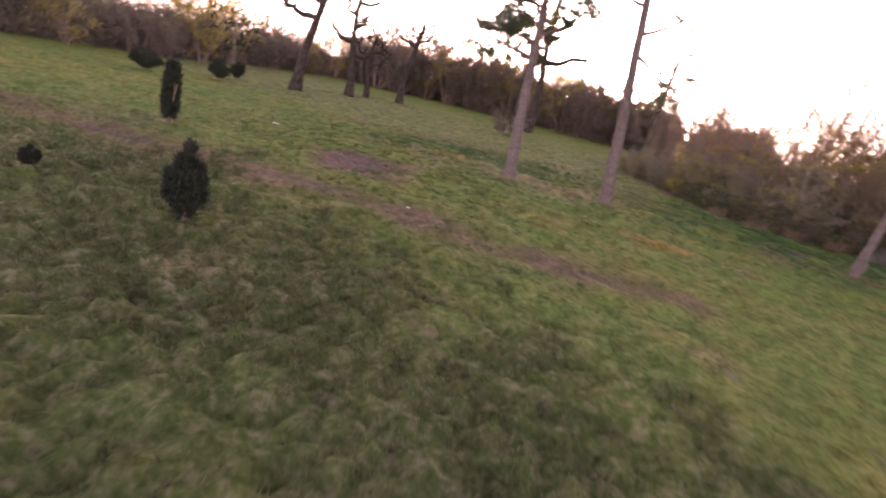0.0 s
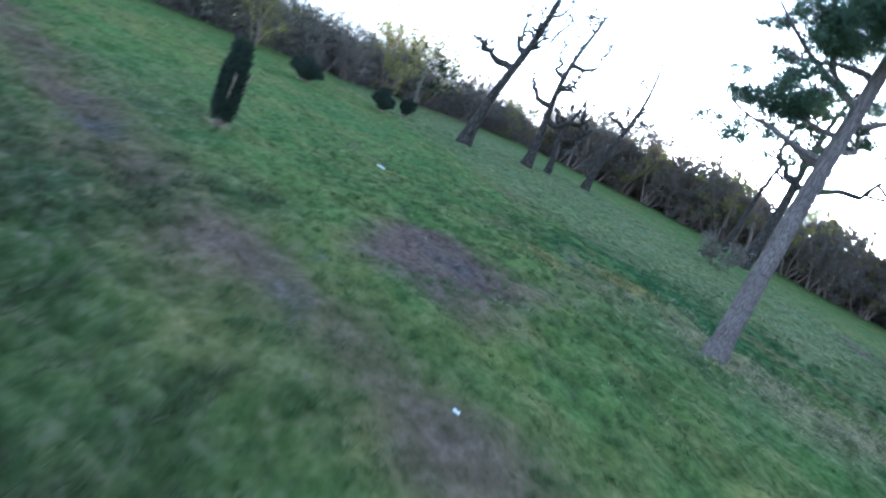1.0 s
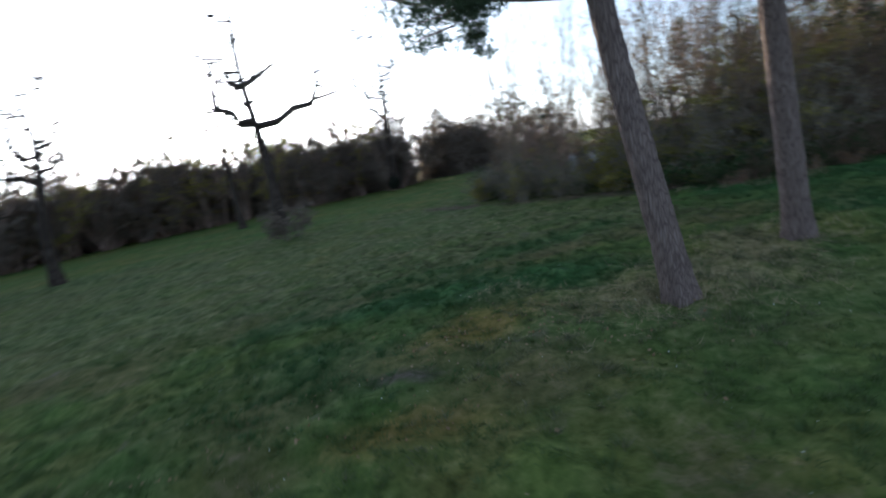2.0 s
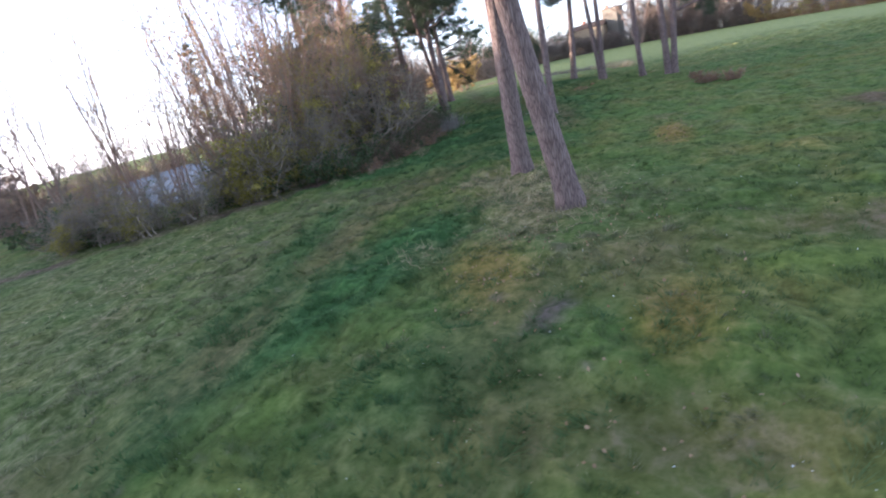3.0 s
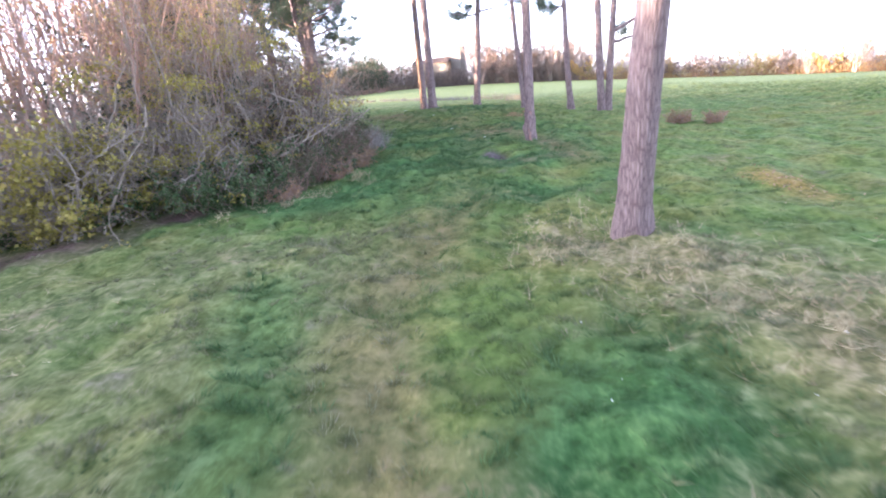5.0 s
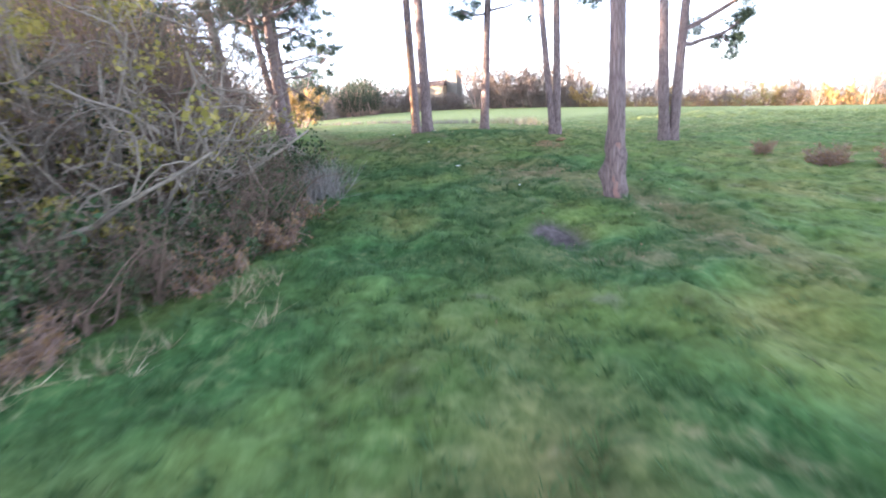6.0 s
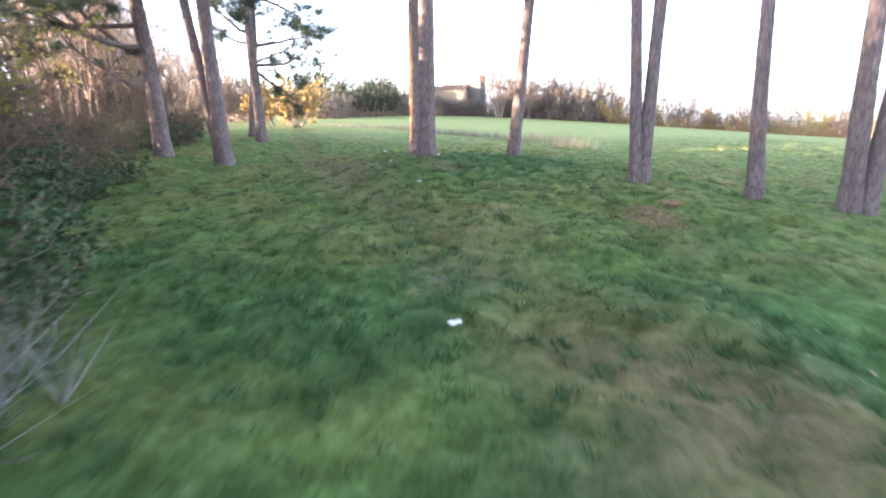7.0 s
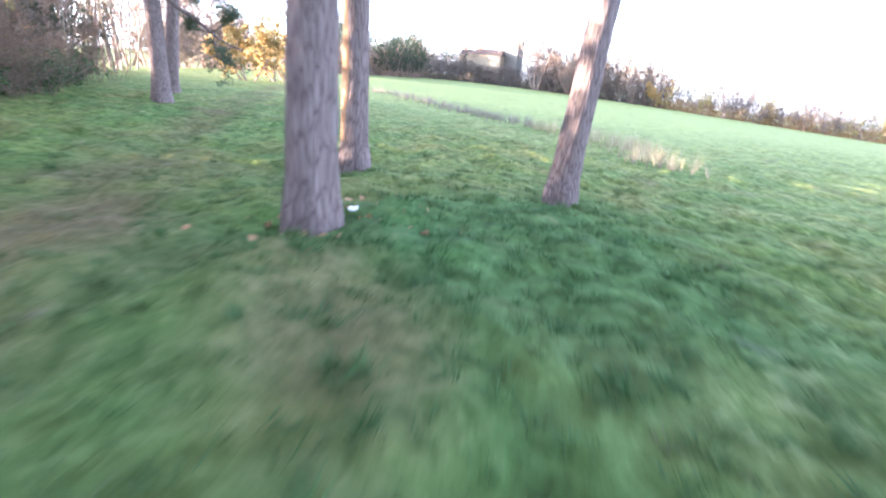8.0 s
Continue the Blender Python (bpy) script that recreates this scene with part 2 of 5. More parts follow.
# ---- mesh tools ----
def mesh_data(name, verts, faces, material, smooth=True):
    """A mesh from arrays: verts (n, 3), faces a list of index arrays (m, 3) or (m, 4)."""
    me = bpy.data.meshes.new(name)
    faces = [np.asarray(f, np.int32) for f in faces if len(f)]
    me.vertices.add(len(verts))
    me.vertices.foreach_set("co", np.ascontiguousarray(verts, np.float32).ravel())
    corners = np.concatenate([f.ravel() for f in faces])
    sizes = np.concatenate([np.full(len(f), f.shape[1], np.int32) for f in faces])
    me.loops.add(len(corners))
    me.loops.foreach_set("vertex_index", corners)
    me.polygons.add(len(sizes))
    me.polygons.foreach_set("loop_start", np.r_[0, np.cumsum(sizes)[:-1]].astype(np.int32))
    me.polygons.foreach_set("use_smooth", np.full(len(sizes), smooth))
    me.materials.append(material)
    me.update(calc_edges=True)
    return me


def thing(name, x, y, z, label, category, group="", kind=""):
    ob = new(name)
    ob.empty_display_size = 0.2
    ob.matrix_world = pose(x, y, z)
    return tagged(ob, label, category, group, kind)


def part(name, data, parent, label=""):
    ob = new(name, data)
    ob.parent = parent
    return tagged(ob, label) if label else ob


def unit(v):
    return v / (np.linalg.norm(v, axis=-1, keepdims=True) + 1e-9)


def tubes(P, R, sides):
    """Tubes along many paths at once: P (b, n, 3), R (b, n)."""
    b, n, _ = P.shape
    T = unit(np.gradient(P, axis=1))
    ref = np.where(np.abs(T[..., 2:3]) > 0.8, np.array([1.0, 0, 0]), np.array([0, 0, 1.0]))
    U = unit(np.cross(T, ref))
    V = np.cross(T, U)
    a = np.arange(sides) * 2 * np.pi / sides
    ring = np.cos(a)[:, None] * U[:, :, None, :] + np.sin(a)[:, None] * V[:, :, None, :]
    verts = (P[:, :, None, :] + ring * R[:, :, None, None]).reshape(-1, 3)
    i = np.arange(b)[:, None, None] * n * sides + np.arange(n - 1)[None, :, None] * sides + np.arange(sides)[None, None, :]
    j = np.arange(b)[:, None, None] * n * sides + np.arange(n - 1)[None, :, None] * sides + (np.arange(sides)[None, None, :] + 1) % sides
    return verts, np.stack([i, j, j + sides, i + sides], -1).reshape(-1, 4)


def join(pieces):
    """One soup of verts and faces from several."""
    verts, faces, at = [], [], 0
    for v, f in pieces:
        verts.append(v)
        for g in f if isinstance(f, list) else [f]:
            faces.append(np.asarray(g) + at)
        at += len(v)
    return np.concatenate(verts), faces


def grow(rng, p, d, length, r, wiggle=0.2, up=0.0, n=5):
    """Bent, tapering branches from points p in directions d."""
    p, d = np.asarray(p, float), unit(np.asarray(d, float))
    path, rad = [p], [r]
    for k in range(n - 1):
        d = unit(d + rng.normal(0, wiggle, d.shape) + np.array([0, 0, up]))
        p = p + d * (length / (n - 1))[:, None]
        path.append(p)
        rad.append(r * (1 - 0.75 * (k + 1) / (n - 1)))
    return np.stack(path, 1), np.stack(rad, 1)


def sprout(rng, P, R, count, spread, length, thin, low=0.25, up=0.0, wiggle=0.2, n=4):
    """Side branches from parents: count of them on each, off their line by spread."""
    b, m, _ = P.shape
    who = np.repeat(np.arange(b), count)
    s = rng.uniform(low, 0.98, len(who)) * (m - 1)
    k = np.minimum(s.astype(int), m - 2)
    f = (s - k)[:, None]
    p = P[who, k] * (1 - f) + P[who, k + 1] * f
    t = unit(P[who, k + 1] - P[who, k])
    d = unit(t * (1 - spread * 0.6) + unit(rng.normal(0, 1, t.shape)) * spread)
    total = np.linalg.norm(np.diff(P, axis=1), axis=-1).sum(1)[who]
    rr = (R[who, k] * (1 - f[:, 0]) + R[who, k + 1] * f[:, 0]) * thin
    return grow(rng, p, d, total * length * rng.uniform(0.6, 1.2, len(who)), rr, wiggle, up, n)


def leaves(rng, centres, size, longer=1.5, up=0.0):
    """Small loose quads, turned every way."""
    n = len(centres)
    a, b = unit(rng.normal(0, 1, (n, 3)) + np.array([0, 0, up])), unit(rng.normal(0, 1, (n, 3)))
    s = size * rng.uniform(0.6, 1.4, (n, 1))
    b = unit(np.cross(a, b)) * s * 0.5
    a = a * s * longer * 0.5
    verts = np.stack([centres - a, centres + b, centres + a, centres - b], 1).reshape(-1, 3)
    return verts, np.arange(n * 4).reshape(-1, 4)


def needles(rng, centres, size, each=7, up=0.5, slim=0.09):
    """Bunches of narrow blades that point out of their centres."""
    n = len(centres) * each
    c = np.repeat(centres, each, 0)
    d = unit(rng.normal(0, 1, (n, 3)) + np.array([0, 0, up]))
    w = unit(np.cross(d, rng.normal(0, 1, (n, 3)))) * size * slim
    s = size * rng.uniform(0.6, 1.25, (n, 1))
    verts = np.stack([c - w, c + w, c + d * s], 1).reshape(-1, 3)
    return verts, np.arange(n * 3).reshape(-1, 3)


def along(rng, P, count, low=0.0):
    """Random points on paths."""
    b, m, _ = P.shape
    who = rng.integers(0, b, count)
    s = rng.uniform(low, 1, count) * (m - 1)
    k = np.minimum(s.astype(int), m - 2)
    f = (s - k)[:, None]
    return P[who, k] * (1 - f) + P[who, k + 1] * f


# ---- the lie of the land ----
def smooth(a, b, v):
    t = np.clip((v - a) / (b - a), 0, 1)
    return t * t * (3 - 2 * t)


EDGE = [(-40, 116), (4, 92), (2, 66), (-2.5, 52), (-7.2, 45.0), (-5, 41.8), (-2.6, 39.7), (0.2, 37.9), (2.6, 36.7), (4.4, 36.7), (7.6, 38.4), (11.5, 40.4),
        (15.5, 42.4), (20.2, 46.2), (26.5, 47.6), (33.5, 52.0), (41, 56.0), (75, 66.0), (110, 74), (170, 82)]  # foot of the north-eastern wood


def land(x, y):
    """Height of the meadow."""
    u, v = 3 * np.tanh((x / 0.75 - 10) / 120), 3 * np.tanh((y / 0.75 - 35) / 120)
    z = 0.75 * (0.295 + 0.037 * u + 0.726 * v - 0.533 * u * u + 0.463 * u * v - 0.404 * v * v)
    z = z - 0.12 + 0.36 * blob(x, y, 11, 33, 14, 5.2, 8) + 0.33 * blob(x, y, -10, 24, 5, 9) + 0.4 * blob(x, y, 38, 20, 9, 6) + 0.15 * blob(x, y, 18.6, 35.4, 4, 3) + 0.08 * blob(x, y, 15.8, 30.8, 3, 2)
    z = z - 45 * smooth(230, 1000, np.hypot(x, y - 30))
    # the bank falls to the lake beyond the wood
    edge = np.interp(x, [q[0] for q in EDGE[4:]], [q[1] for q in EDGE[4:]])
    z = z - 4.0 * smooth(6, 22, y - edge) * smooth(-2, 6, x) * (1 - smooth(60, 80, x))
    return z


def waves(x, y, seed, size):
    """Soft uneven field between about -1 and 1, from crossed waves."""
    r = np.random.default_rng(seed)
    out = np.zeros_like(x)
    for k in range(9):
        a, f, ph = r.uniform(0, 2 * np.pi), r.uniform(0.6, 1.9) * 2 * np.pi / size, r.uniform(0, 6.28)
        out = out + np.sin((x * np.cos(a) + y * np.sin(a)) * f + ph + 1.3 * np.sin((x * np.sin(a) - y * np.cos(a)) * f * 0.7 + ph))
    return out / 4.5


def blob(x, y, cx, cy, rx, ry, turn=0.0):
    c, s = math.cos(radians(turn)), math.sin(radians(turn))
    a, b = ((x - cx) * c + (y - cy) * s) / rx, (-(x - cx) * s + (y - cy) * c) / ry
    return np.exp(-(a * a + b * b) ** 1.4)


def track(x, y, points, width):
    """1 on a line of points, fading over its width."""
    best = np.full(np.shape(x), 1e9)
    for (ax, ay), (bx, by) in zip(points, points[1:]):
        dx, dy = bx - ax, by - ay
        t = np.clip(((x - ax) * dx + (y - ay) * dy) / (dx * dx + dy * dy), 0, 1)
        best = np.minimum(best, np.hypot(x - ax - t * dx, y - ay - t * dy))
    return np.exp(-((best / width) ** 2))


OLD_TRACK = [(-41.8, 10.0), (-21.8, 16.0), (-14.4, 17.5), (-11.3, 18.1), (-9.8, 18.5), (-8.8, 19.1), (-7.7, 19.5), (-6.9, 19.9), (-5.3, 20.2), (-0.5, 22.1)]
TRAIL = [(-19, 31.0), (-13.9, 32.0), (-11.2, 32.3), (-5.8, 33.0), (-1.1, 32.5), (3.1, 32.7), (7.6, 32.8), (10.9, 34.0), (14.9, 36.8), (20, 39.3), (30, 44), (45, 50)]
CROSS_TRAIL = [(1, 29.6), (5.1, 30.8), (6.6, 31.2), (7.9, 32.6)]


def cover(x, y):
    """How much of each ground cover lies at a place."""
    n1, n2 = waves(x, y, 3, 3.0), waves(x, y, 4, 9.0)
    c = {}
    c["rough"] = np.clip(0.72 * (1 - smooth(14.2, 20.6, y + 0.16 * x + 1.4 * n1)) + 0.10 * n2, 0, 1) * (1 - smooth(12, 20, np.abs(x + 4)))
    c["lush"] = np.clip(1.2 * blob(x, y, -10.0, 31.0, 3.2, 1.2, -12) + 0.5 * blob(x, y, -12.4, 28.7, 2.0, 0.9, -40) + 0.6 * track(x, y, [(-14, 31.6), (-9.6, 33.2), (-5.5, 34.8)], 0.7)
                        + 0.34 * blob(x, y, -13.3, 27.5, 2.3, 1.7, 15) + 0.52 * blob(x, y, 18.6, 33.2, 4.0, 2.6)
                        + 0.95 * smooth(-5, 0, x) * (1 - smooth(6, 13, x)) * smooth(27, 31, y) * (1 - smooth(38, 43, y)) * (0.7 + 0.45 * n1)
                        + 0.3 * smooth(10, 15, x) * (1 - smooth(19, 27, x)) * smooth(32, 36, y) * (1 - smooth(42, 45, y)) * (0.65 + 0.5 * n1), 0, 1)
    c["dry"] = np.clip(0.95 * blob(x, y, -6.6, 29.2, 2.6, 1.3, 20) + 0.6 * blob(x, y, -9.5, 30.1, 0.9, 0.5) + 0.5 * blob(x, y, -4.3, 31.1, 1.3, 0.6)
                       + 0.3 * track(x, y, [(-11, 36), (-5, 39.5), (2, 36.2)], 0.5) + 0.2 * blob(x, y, 15, 32.5, 5, 0.8, -14) + 0.2 * n1, 0, 1) * (0.75 + 0.3 * n2)
    c["pale"] = np.clip(0.55 * smooth(32.2, 34.0, y - 0.08 * x) * (1 - smooth(-5, 1, x)) * (1 - smooth(46, 52, y)) + 0.42 * blob(x, y, -7.6, 28.2, 5.0, 2.6, 15) + 0.15 * n1, 0, 1)
    # grows paler eastward, with the grazing brightness of far turf painted in
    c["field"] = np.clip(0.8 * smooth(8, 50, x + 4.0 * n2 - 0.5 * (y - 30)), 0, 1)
    c["moss"] = np.clip(0.72 * blob(x, y, -10.3, 28.7, 1.4, 0.7, 30) + 0.9 * blob(x, y, -1.4, 26.6, 1.3, 0.55, 10) + 0.5 * blob(x, y, -9.2, 23.8, 0.8, 0.4)
                        + 0.75 * blob(x, y, -11.5, 26.3, 0.9, 0.5), 0, 1)
    c["worn"] = np.clip(0.54 * track(x, y, TRAIL, 0.9) * (1 - 0.6 * smooth(-4, 0, x) * (1 - smooth(8, 11, x))) + 0.12 * blob(x, y, -1.0, 32.6, 3.0, 0.8) + 0.8 * track(x, y, OLD_TRACK, 1.2) + 0.6 * track(x, y, CROSS_TRAIL, 0.7) + 0.18 * blob(x, y, 7, 32.2, 3.2, 1.3, 8) + 0.42 * blob(x, y, -11.0, 27.2, 2.8, 1.3, -20) + 0.3 * blob(x, y, -13.6, 28.2, 1.8, 1.8) + 0.9 * blob(x, y, 12.1, 31.25, 0.8, 0.5) + 0.8 * blob(x, y, 17.2, 34.9, 1.5, 0.8, 35) + 0.5 * track(x, y, [(16, 36.4), (19.3, 38.0), (22, 38.7)], 0.8) + 0.2 * n1, 0, 1)
    c["soil"] = np.clip(0.55 * track(x, y, OLD_TRACK, 0.9) + 1.25 * blob(x, y, -10.0, 22.4, 1.75, 1.7, 30) + 0.75 * track(x, y, [(-9.0, 46.4), (-6.6, 43.4), (-4.3, 41.1), (-1.8, 39.2), (0.6, 37.5)], 0.75) + 0.05 * track(x, y, TRAIL, 0.45) + 0.2 * track(x, y, CROSS_TRAIL, 0.55)
                        + 0.25 * blob(x, y, 10.6, 33.4, 2.4, 1.0, 20) + 0.3 * blob(x, y, 12.1, 31.25, 0.8, 0.5) + 0.25 * n1 - 0.1, 0, 1)
    scrape = smooth(0.92, 1.25, waves(x, y, 61, 1.3) + 0.35 * waves(x, y, 62, 6.0))
    c["mud"] = np.clip(0.40 * scrape + 1.0 * blob(x, y, 2.6, 31.95, 0.5, 0.36, 20) + 0.8 * blob(x, y, -10.1, 22.5, 0.6, 0.4, 30) + 0.7 * blob(x, y, -14.1, 17.5, 0.8, 0.5)
                       + 0.8 * blob(x, y, -11.4, 27.6, 0.5, 0.22, -20) + 0.6 * blob(x, y, -8.8, 19.1, 0.5, 0.35), 0, 1)
    return c


def relief(x, y):
    """Tussocks, hollows and hoof marks on top of the lie of the land."""
    near = (1 - smooth(30, 42, np.abs(x - 2))) * (1 - smooth(30, 40, np.abs(y - 26)))
    z = 0.065 * waves(x, y, 11, 2.0) + 0.04 * waves(x, y, 12, 1.1) * (1 + 0.5 * (1 - smooth(15.5, 20, y))) + 0.03 * waves(x, y, 13, 0.6) * (1 + 0.5 * (1 - smooth(15.5, 20, y)))
    z = z + (0.04 * waves(x, y, 14, 0.5) + 0.10 * waves(x, y, 15, 0.9)) * (1 - smooth(15.5, 19, y))
    z = z - 0.16 * blob(x, y, 2.6, 31.95, 0.55, 0.4, 20) - 0.05 * track(x, y, OLD_TRACK, 0.5) - 0.05 * track(x, y, TRAIL, 0.5) - 0.06 * blob(x, y, -10.1, 22.5, 1.1, 0.9)
    return z * near


def top(x, y):
    x, y = np.asarray(x, float), np.asarray(y, float)
    return land(x, y) + relief(x, y)


def build_ground():
    def axis(a, b, step, far):
        core = np.arange(a, b + step / 2, step)
        out = np.geomspace(step * 1.5, far, 44).cumsum()
        out = out[out < far * 1.2]
        return np.r_[a - out[::-1], core, b + out]

    gx, gy = axis(-28, 30, 0.15, 900), axis(-1, 48, 0.15, 900)
    X, Y = np.meshgrid(gx, gy)
    Z = land(X, Y) + relief(X, Y)
    verts = np.stack([X, Y, Z], -1).reshape(-1, 3)
    h, w = X.shape
    i = (np.arange(h - 1)[:, None] * w + np.arange(w - 1)[None]).reshape(-1)
    me = mesh_data("ground", verts, [np.stack([i, i + 1, i + w + 1, i + w], -1)], M_GROUND)
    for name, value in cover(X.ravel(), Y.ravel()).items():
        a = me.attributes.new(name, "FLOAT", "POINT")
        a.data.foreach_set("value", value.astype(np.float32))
    return tagged(new("ground", me), "short green meadow turf with brown trodden tracks and bare muddy patches", "ground", kind="structure")


build_ground()


# ---- pines ----
def stem_path(rng, height, lean, n=34, sway=0.12, start=(0.0, 0.0)):
    s = np.linspace(0, 1, n)
    ph = rng.uniform(0, 6.28, 2)
    bend = sway * np.sin(s[:, None] * np.array([5.0, 6.2]) + ph) - sway * np.sin(ph)
    xy = np.array(start) + np.array(lean) * s[:, None] * height + bend * s[:, None] ** 0.6
    return np.concatenate([xy, s[:, None] * height], 1)


def trunk_mesh(rng, name, path, radius, flare=0.32, tip=0.4, sides=28, sink=0.12, burr=None):
    """A round but uneven bole with root flare, ridges and knots."""
    n = len(path)
    s = np.linspace(0, 1, n)
    z = path[:, 2] - path[0, 2]
    r = radius * (1 - (1 - tip) * s) * (1 + flare * np.exp(-z / 0.28))
    fine = np.interp(np.linspace(0, n - 1, n * 3), np.arange(n), np.arange(n))
    P = np.stack([np.interp(fine, np.arange(n), path[:, k]) for k in range(3)], 1)
    R = np.interp(fine, np.arange(n), r)
    P[0, 2] -= sink
    v, f = tubes(P[None], R[None], sides)
    a = np.tile(np.arange(sides) * 2 * np.pi / sides, len(P))
    zz = np.repeat(P[:, 2] - path[0, 2], sides)
    ph = rng.uniform(0, 6.28, 6)
    ridge = 0.05 * np.sin(5 * a + 1.2 * np.sin(zz * 1.7) + ph[0]) * np.exp(-zz / 1.2) + 0.03 * np.sin(3 * a + zz * 0.8 + ph[1]) + 0.022 * np.sin(11 * a + 3 * np.sin(zz * 3 + ph[2]) + ph[3])
    ridge = ridge + 0.02 * rng.normal(0, 1, len(a))
    if burr:
        for k in range(9):
            spot = (zz - burr[0] * rng.uniform(0.1, 1.5)) / rng.uniform(0.10, 0.2), np.cos(a - rng.uniform(0, 6.28))
            ridge = ridge + burr[1] * rng.uniform(0.5, 1.0) * np.exp(-(spot[0] ** 2) - 3.5 * (1 - spot[1]))
    centre = np.repeat(P, sides, 0)
    return mesh_data(name, centre + (v - centre) * (1 + ridge)[:, None], [f], M_PINE)


def strip_mesh(rng, path, radius, z0, z1, heading, width, material):
    """A ragged strip of bare wood lying proud on a bole."""
    n, m = 16, 6
    z = np.linspace(z0, z1, n)
    P = np.stack([np.interp(z, path[:, 2], path[:, k]) for k in range(3)], 1)
    r = radius * (1 - 0.65 * z / path[-1, 2]) * (1.10 + 0.45 * np.exp(-z / 0.28))
    half = radians(width) * np.sin(np.linspace(0.15, math.pi - 0.15, n)) ** 0.5 * rng.uniform(0.7, 1.2, n)
    a = radians(heading) + half[:, None] * np.linspace(-1, 1, m)[None]
    lift = np.array([0.86, 0.98, 1, 1, 0.98, 0.86])
    v = np.stack([P[:, 0:1] + np.cos(a) * r[:, None] * lift, P[:, 1:2] + np.sin(a) * r[:, None] * lift, np.repeat(P[:, 2:3], m, 1)], -1).reshape(-1, 3)
    i = (np.arange(n - 1)[:, None] * m + np.arange(m - 1)[None]).reshape(-1)
    return mesh_data("bare_strip", v, [np.stack([i, i + 1, i + m + 1, i + m], -1)], material)


def pine(x, y, label, lean, dia, height, crown, limbs=(), seed=0, burr=None, stems=None, sway=0.12, tufts=900, group="park pines", strip=None):
    """A tall pine: bole or boles, limbs each with its own needles, a loose high crown.
    limbs: (height, heading in degrees, length, rise); crown: (height, spread)."""
    rng = np.random.default_rng(seed)
    root = thing("pine_tree", x, y, float(top(x, y)), label, "tree", group)
    lines = []
    for k, (sx, sy, sl, sd, h0) in enumerate(stems or [(0, 0, lean, dia, 0)]):
        path = stem_path(rng, height, sl, start=(sx, sy), sway=sway)
        lines.append(path)
        part("trunk", trunk_mesh(rng, "trunk", path, sd / 2, burr=burr), root)
    main = lines[-1]
    if strip:
        part("bare_strip", strip_mesh(rng, main, dia / 2, *strip), root, "strip of bare reddish wood without bark")

    def on(line, z):
        return np.array([np.interp(z, line[:, 2], line[:, k]) for k in range(3)])

    for z, heading, length, rise in limbs:
        a = radians(heading)
        p0 = on(main, z)
        P, R = grow(rng, [p0], [(math.cos(a), math.sin(a), rise)], np.array([length]), np.array([dia * 0.16]), 0.16, 0.05, 8)
        P2, R2 = sprout(rng, P, R, 7, 0.7, 0.38, 0.6, 0.35, 0.08)
        P3, R3 = sprout(rng, P2, R2, 3, 0.7, 0.5, 0.7, 0.3, 0.1)
        v, f = join([tubes(P, R, 8), tubes(P2, R2, 5), tubes(P3, R3, 4)])
        limb = part("limb", mesh_data("limb", v, f, M_PINE), root)
        heart = np.concatenate([P3[:, -1], along(rng, P3, len(P3), 0.5)])
        spots = np.repeat(heart, max(tufts // 100, 5), 0)
        spots = spots + rng.normal(0, 1, spots.shape) * [0.13, 0.13, 0.08]
        v, f = needles(rng, spots, 0.13, 14, 0.5, 0.05)
        part("foliage", mesh_data("foliage", v, [f], M_NEEDLE, False), limb, "dark grey-green needle clumps")
    z0, spread = crown
    p = np.stack([on(line, zz) for line in lines for zz in rng.uniform(z0, height * 0.98, 12)])
    a = rng.uniform(0, 2 * np.pi, len(p))
    d = np.stack([np.cos(a), np.sin(a), rng.uniform(0.0, 0.7, len(p))], 1)
    P, R = grow(rng, p, d, spread * rng.uniform(0.5, 1.0, len(p)), np.full(len(p), dia * 0.11), 0.2, 0.05, 6)
    P2, R2 = sprout(rng, P, R, 6, 0.75, 0.4, 0.6, 0.3, 0.1)
    P3, R3 = sprout(rng, P2, R2, 3, 0.75, 0.55, 0.7, 0.3, 0.1)
    v, f = join([tubes(P, R, 6), tubes(P2, R2, 4), tubes(P3, R3, 3)])
    part("crown_wood", mesh_data("crown_wood", v, f, M_PINE), root)
    heart = np.concatenate([P3[:, -1], along(rng, P3, len(P3) // 2, 0.5)])
    spots = np.repeat(heart, max(tufts // 75, 8), 0)
    v, f = needles(rng, spots + rng.normal(0, 1, spots.shape) * [0.2, 0.2, 0.10], 0.16, 13, 0.5, 0.05)
    part("crown", mesh_data("crown", v, [f], M_NEEDLE, False), root, "loose dark crown of long needles")
    return root


GREY = "tall pine with fissured grey-brown bark leaning over meadow grass"
pine(-7.48, 28.08, GREY, (-0.12, 0.09), 0.43, 10.0, (5.5, 3.0), [(4.3, 122, 3.6, -0.10), (4.7, 108, 3.3, -0.02), (4.4, 200, 2.5, 0.06), (4.9, 150, 2.0, 0.25), (5.2, 20, 2.0, 0.3), (5.5, 215, 2.9, 0.22), (6.1, 180, 2.9, 0.2), (6.7, 240, 2.7, 0.25)], 1, sway=0.10, tufts=2000)
pine(-4.1, 29.9, "stout pine with warm grey fissured bark among dry grass", (-0.11, -0.03), 0.46, 11.5, (7.0, 3.4), [(5.4, 330, 3.4, -0.25), (6.0, 20, 2.4, 0.2), (6.9, 170, 2.3, 0.2)], 2, sway=0.08)
pine(4.23, 30.91, "pine with a swollen burr and reddish scar low on its trunk", (0.03, 0.0), 0.25, 13, (8.5, 4.0), [(6.2, 200, 1.6, 0.2)], 3, burr=(0.60, 0.5), sway=0.05, strip=(0.05, 0.85, 180, 42, M_SCAR))
